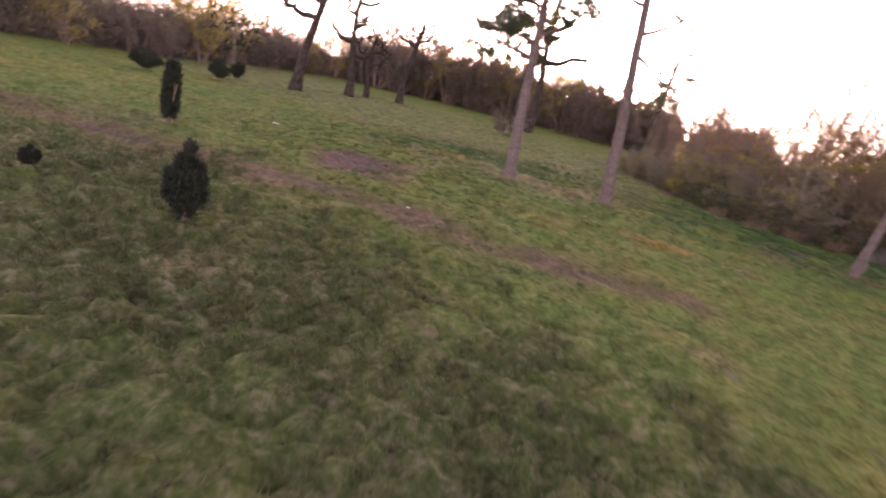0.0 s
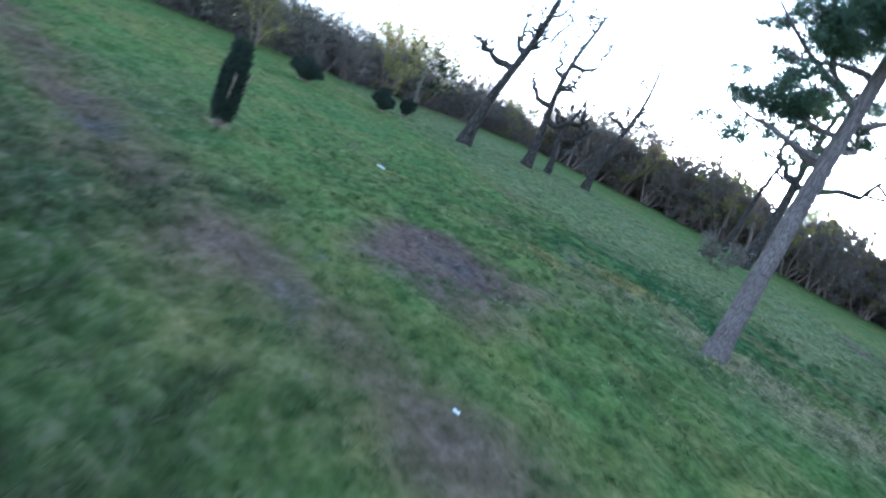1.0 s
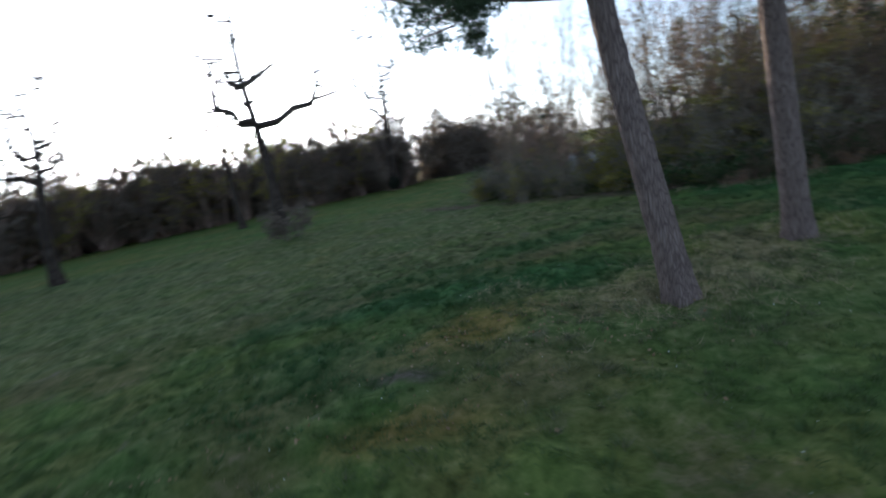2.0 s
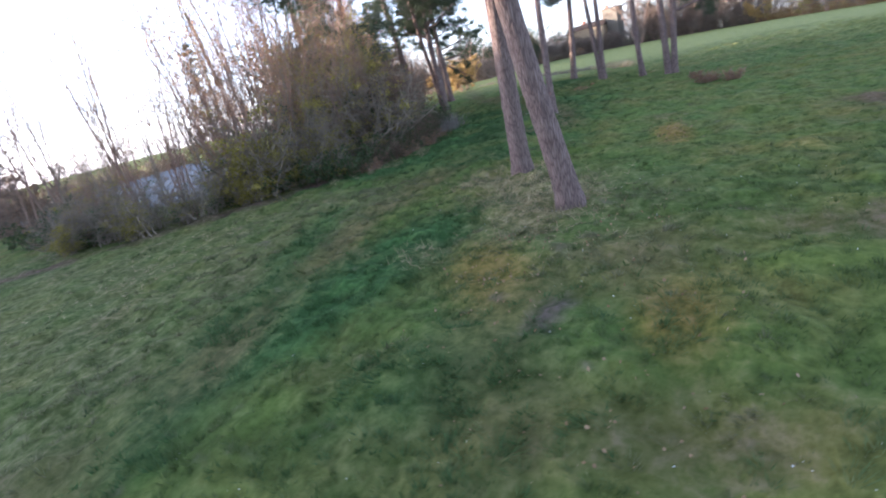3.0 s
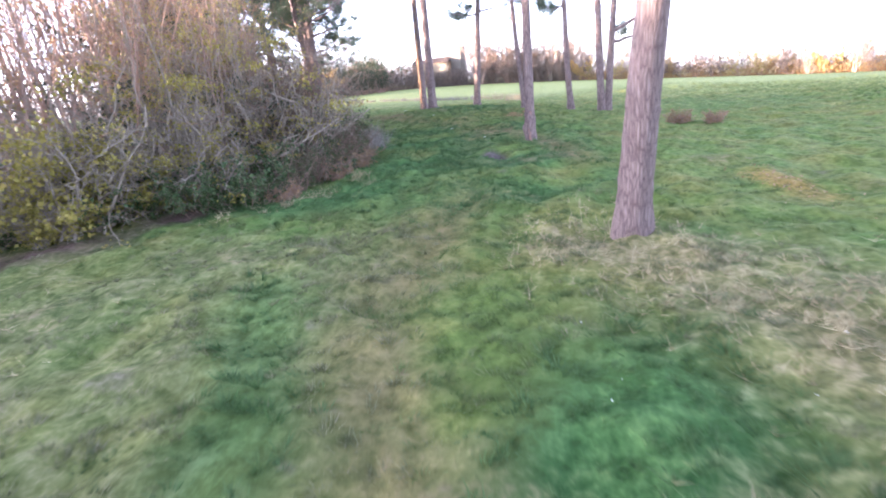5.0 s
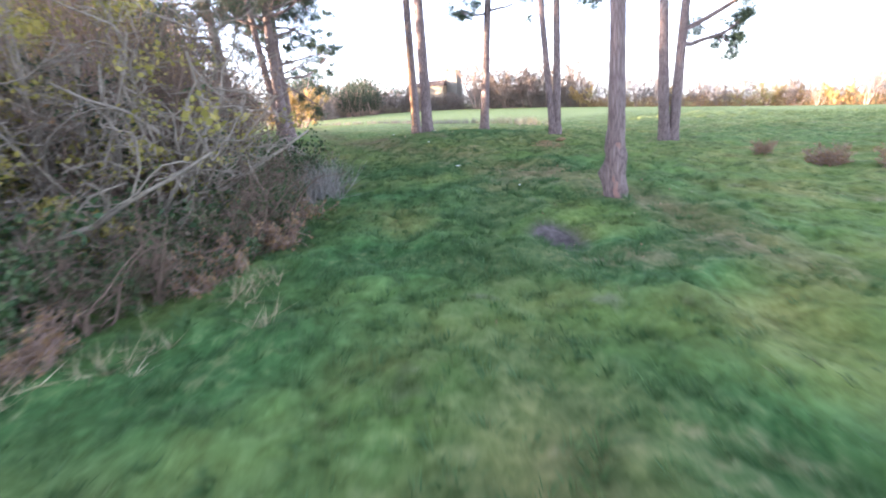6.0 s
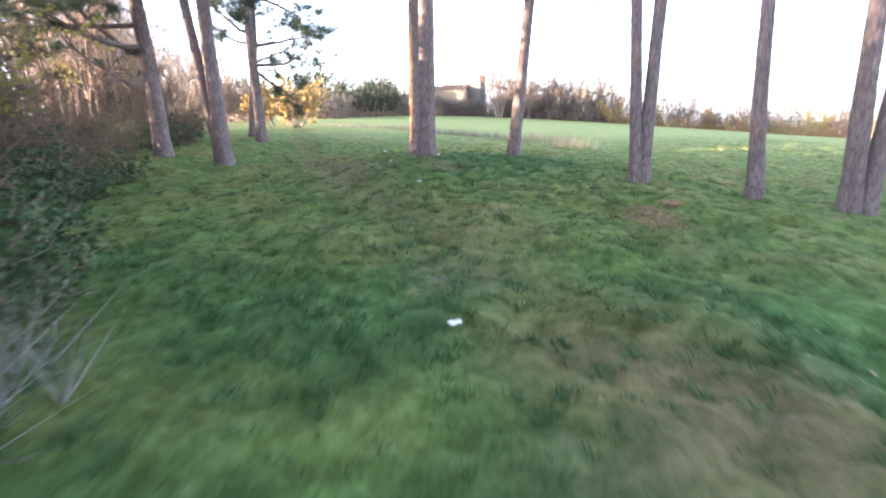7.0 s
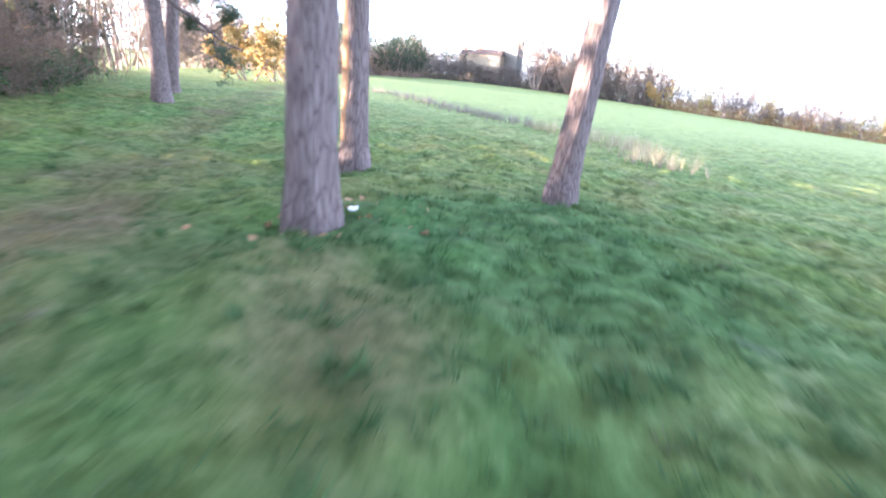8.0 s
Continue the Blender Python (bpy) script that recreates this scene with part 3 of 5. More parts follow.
pine(18.96, 35.71, "big pine with thick plated grey bark beside white scrap", (-0.03, -0.02), 0.46, 15, (9.5, 4.2), [(8.4, 200, 2.6, 0.2)], 5, sway=0.05)
pine(22.9, 36.8, "pine with a strip of orange wood where bark has gone", (-0.02, 0.0), 0.44, 15, (9.5, 4.0), [], 6, sway=0.06, strip=(0.5, 4.6, 150, 32, M_CUT))
pine(22.15, 33.39, "leaning pine with flaky lichened bark in short grass", (0.02, -0.09), 0.40, 13, (7.6, 4.0), [(5.2, 100, 1.5, 0.1), (5.3, 280, 2.0, 0.05)], 7, sway=0.06, tufts=1400)
pine(16.08, 30.64, "twin-stemmed pine fused low down into a V", (0, 0), 0.50, 14, (9.0, 4.0), [(8.0, 250, 2.2, 0.2), (5.6, 80, 1.4, -0.1)], 8,
     stems=[(-0.02, 0.07, (0.0, 0.07), 0.25, 0), (0.03, -0.06, (0.0, -0.01), 0.28, 0)], sway=0.05)
pine(15.64, 28.48, "slim crooked pine with smooth grey bark", (0.02, 0.09), 0.30, 12, (8.0, 3.0), [(4.7, 95, 1.1, -0.45)], 9, sway=0.22, tufts=1000)
pine(14.9, 27.0, "double pine with a long elbowed limb carrying dark needles", (0, 0), 0.52, 13.5, (9.0, 4.0), [(3.5, 264, 5.4, 0.42), (3.1, 262, 2.3, -0.1), (6.5, 80, 2.0, 0.2)], 10, tufts=2400,
     stems=[(0.0, 0.14, (0.0, 0.045), 0.36, 0), (0.02, -0.13, (0.0, -0.055), 0.33, 0)], sway=0.06)
pine(21.75, 45.68, "pine with old bare limbs stretching over the thicket", (0.0, 0.05), 0.58, 13, (6.5, 4.6), [(2.1, 140, 3.8, 0.5), (3.4, 128, 4.0, 0.18), (3.7, 160, 4.4, 0.08), (4.4, 135, 4.2, 0.12), (5.2, 150, 4.0, 0.2), (5.6, 330, 3.0, 0.2), (5.9, 200, 3.6, 0.1), (6.2, 260, 3.0, 0.15)], 11, tufts=2000)
pine(20.13, 42.44, "forked pine with pinkish grey bark at the wood's edge", (0, 0), 0.50, 13, (6.4, 4.4), [(5.2, 120, 3.4, 0.2), (5.6, 200, 2.8, 0.1), (6.0, 300, 3.0, 0.1), (5.0, 340, 2.6, 0.1), (5.4, 30, 2.6, 0.1), (5.8, 250, 3.0, 0.1)], 12, tufts=1700,
     stems=[(0.0, 0.14, (0.0, 0.09), 0.34, 0), (0.0, 0.0, (-0.01, 0.015), 0.48, 0)])
pine(30.18, 46.2, "pine with drooping sunlit limb before a yellow thicket", (0.02, 0.02), 0.54, 12, (6.5, 4.0), [(3.7, 296, 3.5, -0.30), (5.2, 110, 3.2, 0.2), (3.5, 290, 3.2, -0.5), (4.6, 285, 3.4, 0.1), (6.0, 200, 3.2, 0.1), (6.4, 20, 3.0, 0.1), (6.8, 290, 3.2, 0.1)], 13, tufts=1700)
pine(33.4, 48.3, "slender pine at the far end of the row", (0.03, -0.05), 0.5, 12, (6.5, 3.6), [(4.0, 285, 3.2, 0.1), (5.0, 100, 2.6, 0.1)], 14, tufts=1500)
pine(11.6, 43.6, "dark pine rising out of the tangled thicket", (0.0, 0.0), 0.46, 12, (4.5, 4.2), [(4.2, 250, 3.0, 0.1), (5.0, 190, 3.2, 0.15)], 15, tufts=1100)
pine(8.0, 44.4, "dense pine behind bare brown bushes", (0.01, 0.0), 0.44, 11, (4.0, 4.0), [(4.0, 230, 3.0, 0.1)], 16, tufts=1100)
tagged(new("fallen_bark", mesh_data("fallen_bark", *(lambda v, f: (v, [f]))(*leaves(np.random.default_rng(5), np.stack([
    np.random.default_rng(6).normal(19.1, 0.5, 60), np.random.default_rng(7).normal(35.6, 0.5, 60), np.full(60, float(top(19.1, 35.6)) + 0.03)], 1), 0.07)), M_CUT)),
    "scattered flakes of fallen bark round the foot of a pine", "bark flakes", kind="stuff")


# ---- dead oaks in the north ----
def dead_oak(x, y, height, dia, seed, label, boughs, lean=(0.02, 0.0)):
    """A dead standing oak. boughs: (height, heading, reach, lift, then straight up)."""
    rng = np.random.default_rng(seed)
    root = thing("dead_oak", x, y, float(top(x, y)), label, "dead tree", "bare dead oaks")
    path = stem_path(rng, height, lean, 14, 0.28)
    s = np.linspace(0, 1, 14)
    r = dia / 2 * (1 - 0.66 * s) * (1 + 0.7 * np.exp(-s * height / 0.7))
    path[0, 2] -= 0.2
    v, f = tubes(path[None], r[None], 10)
    part("trunk", mesh_data("trunk", v, [f], M_OAK), root)
    boughs = list(boughs) + [(height * h, rng.uniform(0, 360), height * rng.uniform(0.05, 0.13), height * rng.uniform(0.0, 0.08), height * rng.uniform(0.0, 0.07)) for h in rng.uniform(0.5, 0.97, 6)]
    for h, heading, reach, lift, then_up in boughs:
        p = np.array([np.interp(h, path[:, 2], path[:, k]) for k in range(3)])
        out = np.array([math.cos(radians(heading)), math.sin(radians(heading)), 0])
        key = np.array([p, p + out * reach * 0.55 + [0, 0, lift * 0.25], p + out * reach * 0.92 + [0, 0, lift * 0.85], p + out * reach * 1.02 + [0, 0, lift + then_up * 0.5], p + out * reach * 1.1 + [0, 0, lift + then_up]])
        q = np.linspace(0, 4, 11)
        P = np.stack([np.interp(q, np.arange(5), key[:, k]) for k in range(3)], 1)
        P[1:] += rng.normal(0, 0.045 * (reach + then_up), (10, 3)) * np.array([1, 1, 0.8])
        r0 = np.interp(h, path[:, 2], r) * (0.95 if reach + then_up > 0.22 * height else 0.5)
        P, R = P[None], (r0 * np.linspace(1, 0.28, 11))[None]
        P2, R2 = sprout(rng, P, R, 7, 0.8, 0.30, 0.6, 0.3, 0.14, 0.3)
        P3, R3 = sprout(rng, P2, R2, 3, 0.8, 0.5, 0.6, 0.3, 0.12, 0.3)
        v, f = join([tubes(P, R, 7), tubes(P2, np.maximum(R2, 0.04), 4), tubes(P3, np.maximum(R3, 0.024), 3)])
        part("limb", mesh_data("limb", v, f, M_OAK), root)


OAK = "leafless dead oak with broken crooked limbs in the meadow"
dead_oak(-26.6, 35.8, 11.0, 0.62, 21, OAK, [(4.6, 200, 2.3, 0.5, 0.3), (5.5, 165, 1.3, 0.7, 1.4), (5.8, 5, 1.5, 1.8, 0.4), (6.6, 300, 0.9, 0.8, 0.4)], (0.10, 0.03))
dead_oak(-27.1, 41.8, 9.6, 0.55, 22, OAK, [(3.1, 20, 2.0, 0.5, 0.7), (3.9, 190, 2.2, 0.9, 0.6), (4.7, 330, 1.8, 0.7, 1.1), (5.6, 170, 1.5, 1.3, 0.8), (6.4, 30, 1.5, 0.9, 1.1)])
dead_oak(-26.4, 47.6, 9.4, 0.5, 23, OAK, [(4.7, 180, 1.3, 0.8, 1.3), (6.2, 10, 1.2, 0.8, 0.7), (7.0, 200, 0.8, 0.6, 0.5)])
dead_oak(-27.6, 44.6, 5.4, 0.4, 24, OAK, [(2.4, 10, 1.4, 0.6, 0.5), (3.2, 190, 1.3, 0.6, 0.5)])
dead_oak(-17.2, 54.4, 12.2, 0.72, 25, "great forked dead oak standing behind a round shrub", [(6.2, 182, 2.3, 1.5, 4.2), (6.0, 355, 4.0, 1.7, 1.2), (8.3, 10, 1.6, 1.0, 1.8), (9.0, 190, 1.2, 1.2, 0.9)], (0.005, 0.0))
dead_oak(-20.6, 59.2, 11.6, 0.4, 26, OAK, [(7.4, 190, 1.0, 0.8, 1.4), (8.8, 20, 1.1, 0.7, 0.8)])
dead_oak(-9.3, 68.2, 14.5, 0.62, 27, OAK, [(6.2, 190, 1.3, 1.5, 2.6), (7.6, 200, 2.4, 1.5, 0.7), (9.0, 20, 1.0, 1.1, 1.0)], (-0.02, 0.0))


# ---- young cypresses and meadow bushes ----
def cypress(x, y, height, width, seed, label, lumps=9, kind_name="cypress", taper_low=0.35, leaf=None):
    rng = np.random.default_rng(seed)
    root = thing(kind_name, x, y, float(top(x, y)), label, "bush", "dark bushes in the meadow")
    n = int(2600 + 3000 * min(height, 2))
    k = rng.integers(0, lumps, n)
    base_a = np.arange(lumps) * 2.4 + rng.uniform(0, 1, lumps)
    tip = height * rng.uniform(0.6, 0.9, lumps)
    tip[0] = height
    off = width * 0.5 * rng.uniform(0.3, 0.8, lumps)
    off *= 0.12 if lumps < 5 else 1
    off[0] = 0.03
    t = rng.uniform(0, 1, n) ** 0.8
    fat = np.sin(np.pi * np.clip(t * (1 - taper_low) * 0.97 + taper_low * 0.55, 0, 1)) ** 0.9
    rad = width * (0.36 if lumps < 5 else 0.19) * fat * np.sqrt(rng.uniform(0.1, 1, n))
    a = rng.uniform(0, 6.28, n)
    spread = np.clip(t * 2.4, 0.2, 1)
    x0 = off[k] * spread * np.cos(base_a[k]) + rad * np.cos(a)
    y0 = off[k] * spread * np.sin(base_a[k]) + rad * np.sin(a)
    pts = np.stack([x0, y0, 0.10 * height + t * (tip[k] - 0.10 * height)], 1) + rng.normal(0, 0.02 * height, (n, 3))
    v, f = needles(rng, pts, 0.13 * (height / 2) ** 0.5, 3, 2.2)
    part("foliage", mesh_data("foliage", v, [f], leaf or M_CYPRESS, False), root, "dense upright dark sprays")
    P, R = grow(rng, rng.normal(0, 0.05, (5, 3)) * [1, 1, 0] - [0, 0, 0.08], rng.normal(0, 0.12, (5, 3)) + [0, 0, 1], np.full(5, height * 0.75), np.full(5, 0.04), 0.05, 0, 5)
    v, f = tubes(P, R, 6)
    part("trunk", mesh_data("trunk", v, [f], M_TWIG), root)
    ring = 0.13 * height ** 0.7
    v, f = needles(rng, np.stack([rng.normal(0, ring, 150), rng.normal(0, ring, 150), np.full(150, 0.02)], 1), 0.13, 4, 0.6, 0.04)
    tagged(part("dead_grass", mesh_data("dead_grass", v, [f], M_STRAW, False), root, "pale dead grass round the stem"), kind="stuff")


cypress(-8.4, 15.2, 1.5, 0.72, 31, "dark upright young cypress with several uneven tips", 9)
cypress(-16.1, 20.0, 1.9, 0.6, 32, "narrow dark spindle-shaped cypress on a bare stem", 4, taper_low=0.55)
cypress(-11.9, 14.3, 0.45, 0.4, 33, "small round dark juniper in rough grass", 6, "juniper")
cypress(-28.0, 26.6, 1.1, 1.6, 34, "low dark spreading bush on the meadow", 14, "meadow_bush")
cypress(-27.4, 30.6, 1.2, 1.2, 35, "low dark rounded bush on the meadow", 12, "meadow_bush")
cypress(-28.8, 32.9, 1.0, 1.0, 36, "low dark rounded bush on the meadow", 12, "meadow_bush")
cypress(-9.6, 66.8, 1.2, 1.3, 38, "dark bush at the foot of a dead oak", 9, "meadow_bush")


# ---- shrubs and trees of the woods ----
def stem_meshes(P, R, sides, bark):
    """Each stem a mesh of its own; the many thin ones of a tangle stay together."""
    if len(P) > 8:
        v, f = tubes(P, R, sides)
        return [("stem_mass", mesh_data("stem_mass", v, [f], bark))]
    pieces = [tubes(P[k:k + 1], R[k:k + 1], sides) for k in range(len(P))]
    return [("stem", mesh_data("stem", v, [f], bark)) for v, f in pieces]


def shrub_parts(rng, height, width, stems, twig_mat, leaf_mat, n_leaf, leaf_size, lean=0.5, fine=4, thick=0.03, upward=0.06, longer=1.5, crook=0.10, twig=0.0032):
    """Meshes of one many-stemmed shrub or small tree: stems, twigs, leaves."""
    a = rng.uniform(0, 6.28, stems)
    base = np.stack([np.cos(a), np.sin(a), np.zeros(stems)], 1) * rng.uniform(0, width * 0.22, (stems, 1)) - [0, 0, 0.1]
    d = np.stack([np.cos(a) * lean, np.sin(a) * lean, np.ones(stems)], 1) + rng.normal(0, 0.15, (stems, 3))
    P, R = grow(rng, base, d, height * rng.uniform(0.7, 1.08, stems), np.full(stems, thick) * rng.uniform(0.6, 1.3, stems), crook, 0.05, 7)
    P2, R2 = sprout(rng, P, R, 8, 0.75, 0.34, 0.6, 0.2, upward)
    P3, R3 = sprout(rng, P2, R2, fine, 0.8, 0.5, 0.65, 0.2, upward)
    out = stem_meshes(P, R, 6, twig_mat)
    v, f = join([tubes(P2, np.maximum(R2, twig * 1.6), 3), tubes(P3, np.maximum(R3, twig), 3)])
    out.append(("twig_mass", mesh_data("twig_mass", v, f, twig_mat)))
    if n_leaf:
        spots = np.concatenate([along(rng, P3, n_leaf * 3 // 4, 0.2), along(rng, P2, n_leaf // 4, 0.4)])
        v, f = leaves(rng, spots + rng.normal(0, leaf_size * 0.5, spots.shape), leaf_size, longer, 0.8 if longer > 3 else 0.0)
        out.append(("foliage", mesh_data("foliage", v, [f], leaf_mat, False)))
    return out


def crooked_parts(rng, height, stems, bark, leaf_mat, clusters, leaf_size=0.05):
    """Meshes of a gnarled thorn bush: wandering stems, level crooked boughs, fine twigs, leaves in loose bunches."""
    a = rng.uniform(0, 6.28, stems)
    base = np.stack([np.cos(a), np.sin(a), np.zeros(stems)], 1) * rng.uniform(0.05, 0.4, (stems, 1)) - [0, 0, 0.1]
    d = np.stack([np.cos(a) * 0.3, np.sin(a) * 0.3, np.ones(stems)], 1) + rng.normal(0, 0.2, (stems, 3))
    P, R = grow(rng, base, d, height * rng.uniform(0.65, 1.05, stems), 0.014 * height * rng.uniform(0.7, 1.3, stems), 0.22, 0.08, 9)
    P2, R2 = sprout(rng, P, R, 9, 0.98, 0.36, 0.55, 0.12, 0.0, 0.34, 6)
    P3, R3 = sprout(rng, P2, R2, 4, 0.85, 0.5, 0.65, 0.2, 0.03, 0.36, 4)
    P4, R4 = sprout(rng, P3, R3, 2, 0.85, 0.55, 0.7, 0.2, 0.04, 0.3, 3)
    out = stem_meshes(P, R, 7, bark)
    v, f = tubes(P2, np.maximum(R2, 0.009), 4)
    out.append(("bough_mass", mesh_data("bough_mass", v, [f], bark)))
    v, f = join([tubes(P3, np.maximum(R3, 0.0065), 3), tubes(P4, np.maximum(R4, 0.0042), 3)])
    out.append(("twig_mass", mesh_data("twig_mass", v, f, bark)))
    if clusters:
        heart = P3[rng.integers(0, len(P3), clusters), -1]
        heart = heart[np.argsort(heart[:, 2] + rng.normal(0, 0.3 * height, clusters))]
        spots = np.repeat(heart, 34, 0) + rng.normal(0, 1, (clusters * 34, 3)) * [0.15, 0.15, 0.07]
        v, f = leaves(rng, spots, leaf_size, 1.4)
        out.append(("foliage", mesh_data("foliage", v, [f], leaf_mat, False)))
    return out


def sapling_parts(rng, height, stems, bark, leaf_mat, n_leaf, r=0.05):
    """Meshes of a slim upright woodland tree: straight pole stems and short rising side shoots."""
    base = rng.normal(0, 0.35, (stems, 3)) * [1, 1, 0] - [0, 0, 0.1]
    d = rng.normal(0, 0.07, (stems, 3)) + [0, 0, 1]
    P, R = grow(rng, base, d, height * rng.uniform(0.75, 1.05, stems), r * rng.uniform(0.6, 1.25, stems), 0.045, 0.06, 9)
    P2, R2 = sprout(rng, P, R, 15, 0.55, 0.2, 0.5, 0.22, 0.18, 0.16, 4)
    P3, R3 = sprout(rng, P2, R2, 5, 0.6, 0.5, 0.6, 0.2, 0.12, 0.2, 3)
    out = stem_meshes(P, R, 7, bark)
    v, f = join([tubes(P2, np.maximum(R2, 0.009), 3), tubes(P3, np.maximum(R3, 0.006), 3)])
    out.append(("twig_mass", mesh_data("twig_mass", v, f, bark)))
    v, f = leaves(rng, along(rng, P3, n_leaf, 0.3), 0.05, 1.6)
    out.append(("foliage", mesh_data("foliage", v, [f], leaf_mat, False)))
    return out


def plant(name, label, category, group, meshes, x, y, turn, size, tall=1.0):
    root = thing(name, x, y, float(top(x, y)), label, category, group)
    root.matrix_world = pose(x, y, float(top(x, y)), 0, 0, turn) @ Matrix.Diagonal((size, size, size * tall, 1))
    for pn, me in meshes:
        ob = part(pn, me, root)
        if pn.endswith("_mass"):
            tagged(ob, kind="stuff")
    return root


R0 = np.random.default_rng(77)
HAWTHORN = [crooked_parts(np.random.default_rng(100 + k), 3.2, 5, M_PALETWIG, M_SPRING, 12 + 10 * k, 0.050) for k in range(4)]
THORN = [crooked_parts(np.random.default_rng(250 + k), 3.0, 7, M_PALETWIG, M_BRAMBLE, 14, 0.045) for k in range(3)]
BRIAR = [crooked_parts(np.random.default_rng(250 + k), 3.0, 7, M_BUSHTWIG, M_BRAMBLE, 26, 0.045) for k in range(3)]
BROWN = [shrub_parts(np.random.default_rng(110 + k), 3.8, 3.0, 13, M_BUSHTWIG, M_WARM, 500, 0.03, 0.5, 7, 0.018) for k in range(3)]
RUSSET = [shrub_parts(np.random.default_rng(120 + k), 6.0, 3.4, 11, M_REDTWIG, M_WARM, 800, 0.045, 0.34, 2, 0.028, 0.16, crook=0.07, twig=0.0045) for k in range(3)]
POLE = [sapling_parts(np.random.default_rng(130 + k), 9.0, 1 + k % 3, M_PALETWIG if k % 2 else M_TWIG, M_SPRING if k == 1 else M_WARM, 260, 0.055) for k in range(5)]
BIRCH = [shrub_parts(np.random.default_rng(135 + k), 8.0, 1.6, 3, M_PALETWIG, M_BUD, 500, 0.07, 0.14, 3, 0.09, 0.15) for k in range(2)]
BRAMBLE = [shrub_parts(np.random.default_rng(140 + k), 1.5, 2.2, 12, M_TWIG, M_BRAMBLE, 2600, 0.06, 0.9, 4, 0.012, -0.05) for k in range(3)]
GORSE = [crooked_parts(np.random.default_rng(150 + k), 2.2, 6, M_PALETWIG, M_SPRING, 70, 0.060) for k in range(2)]
BARE = [shrub_parts(np.random.default_rng(160 + k), 9.0, 5.0, 4, M_TWIG, M_BUD, 2600, 0.030, 0.32, 5, 0.12, 0.1, 14, twig=0.011) for k in range(4)]
THICKET = [shrub_parts(np.random.default_rng(170 + k), 6.0, 5.0, 6, M_TWIG, M_BUD, 5200, 0.034, 0.55, 3, 0.06, 0.06, 14, twig=0.010) for k in range(3)]
DARK = [shrub_parts(np.random.default_rng(180 + k), 7.0, 5.0, 5, M_TWIG, M_EVER, 9000, 0.085, 0.45, 4, 0.08, 0.06) for k in range(3)]
GREENING = [shrub_parts(np.random.default_rng(190 + k), 7.0, 5.0, 5, M_TWIG, M_SPRING, 4500, 0.075, 0.42, 4, 0.07, 0.08, twig=0.006) for k in range(2)]
SUNNY = [shrub_parts(np.random.default_rng(200 + k), 5.0, 4.5, 6, M_TWIG, M_SUNLIT, 7000, 0.13, 0.55, 4, 0.06, 0.06) for k in range(2)]
SALLOW = [shrub_parts(np.random.default_rng(240 + k), 7.0, 3.6, 7, M_PALETWIG, M_SPRING, 5200, 0.052, 0.36, 5, 0.045, 0.10, twig=0.005) for k in range(2)]
DEADBRAMBLE = [shrub_parts(np.random.default_rng(210 + k), 0.55, 1.0, 30, M_TWIG, M_WARM, 900, 0.03, 0.75, 4, 0.007, 0.05) for k in range(2)]
GREYSHRUB = [shrub_parts(np.random.default_rng(220), 2.0, 2.4, 16, M_PALETWIG, M_BUD, 2200, 0.08, 0.8, 4, 0.02)]

KINDS = {
    "hawthorn": ("hawthorn_bush", "lichen-grey hawthorn bush with sparse yellow-green leaves", "bush", HAWTHORN),
    "thorn": ("hawthorn_bush", "nearly leafless grey hawthorn bush with crooked twigs", "bush", THORN),
    "briar": ("briar_bush", "brown tangled briar bush with few dark green leaves", "bush", BRIAR),
    "brown": ("bare_bush", "leafless brown bush with tangled arching twigs", "bush", BROWN),
    "russet": ("willow_bush", "tall bare willow bush with russet budding shoots", "bush", RUSSET),
    "pole": ("birch_tree", "slender leafless birch with pale thin stems", "tree", POLE),
    "birch": ("birch_tree", "pale-stemmed leafless birch at the far field edge", "tree", BIRCH),
    "bramble": ("bramble_patch", "low dark green bramble tangle on the grass edge", "bush", BRAMBLE),
    "gorse": ("yellow_bush", "bush with bright yellow-green spring leaves", "bush", GORSE),
    "bare": ("bare_tree", "leafless grey-brown tree with fine twigs", "tree", BARE),
    "thicket": ("thicket_tree", "dense leafless grey-brown thicket tree", "tree", THICKET),
    "dark": ("evergreen_tree", "dense dark evergreen tree at the field edge", "tree", DARK),
    "greening": ("greening_tree", "tree with thin fresh green spring leaves", "tree", GREENING),
    "deadbramble": ("bramble_patch", "low brown dead bramble patch in the grass", "bush", DEADBRAMBLE),
    "greyshrub": ("meadow_shrub", "grey twiggy round shrub before a dead oak", "bush", GREYSHRUB),
    "sallow": ("sallow_tree", "many-stemmed sallow tree in yellow-green spring leaf", "tree", SALLOW),
    "sunny": ("sunlit_tree", "low tree with leaves painted yellow for the last sun", "tree", SUNNY),
}


def put(kind, x, y, size=1.0, tall=1.0, group=""):
    name, label, category, protos = KINDS[kind]
    return plant(name, label, category, group, protos[R0.integers(len(protos))], x, y, R0.uniform(0, 360), size * R0.uniform(0.88, 1.12), tall)


def edge_at(s):
    """A point and the inward normal on the foot of the wood, s metres along from its north-western corner."""
    pts = np.array(EDGE[3:], float)
    seg = np.linalg.norm(np.diff(pts, axis=0), axis=1)
    cum = np.r_[0, np.cumsum(seg)]
    k = min(int(np.searchsorted(cum, s, "right")) - 1, len(seg) - 1)
    t = (pts[k + 1] - pts[k]) / seg[k]
    return pts[k] + t * (s - cum[k]), np.array([-t[1], t[0]])


def in_gap(x, y):
    """True in the thin lanes through the wood by which the last sun reaches the field."""
    off = x + 0.296 * (y - 24)
    return abs(off - 30.6) < 2.3 or abs(off - 37.4) < 1.3 or abs(off - 59.0) < 4.5


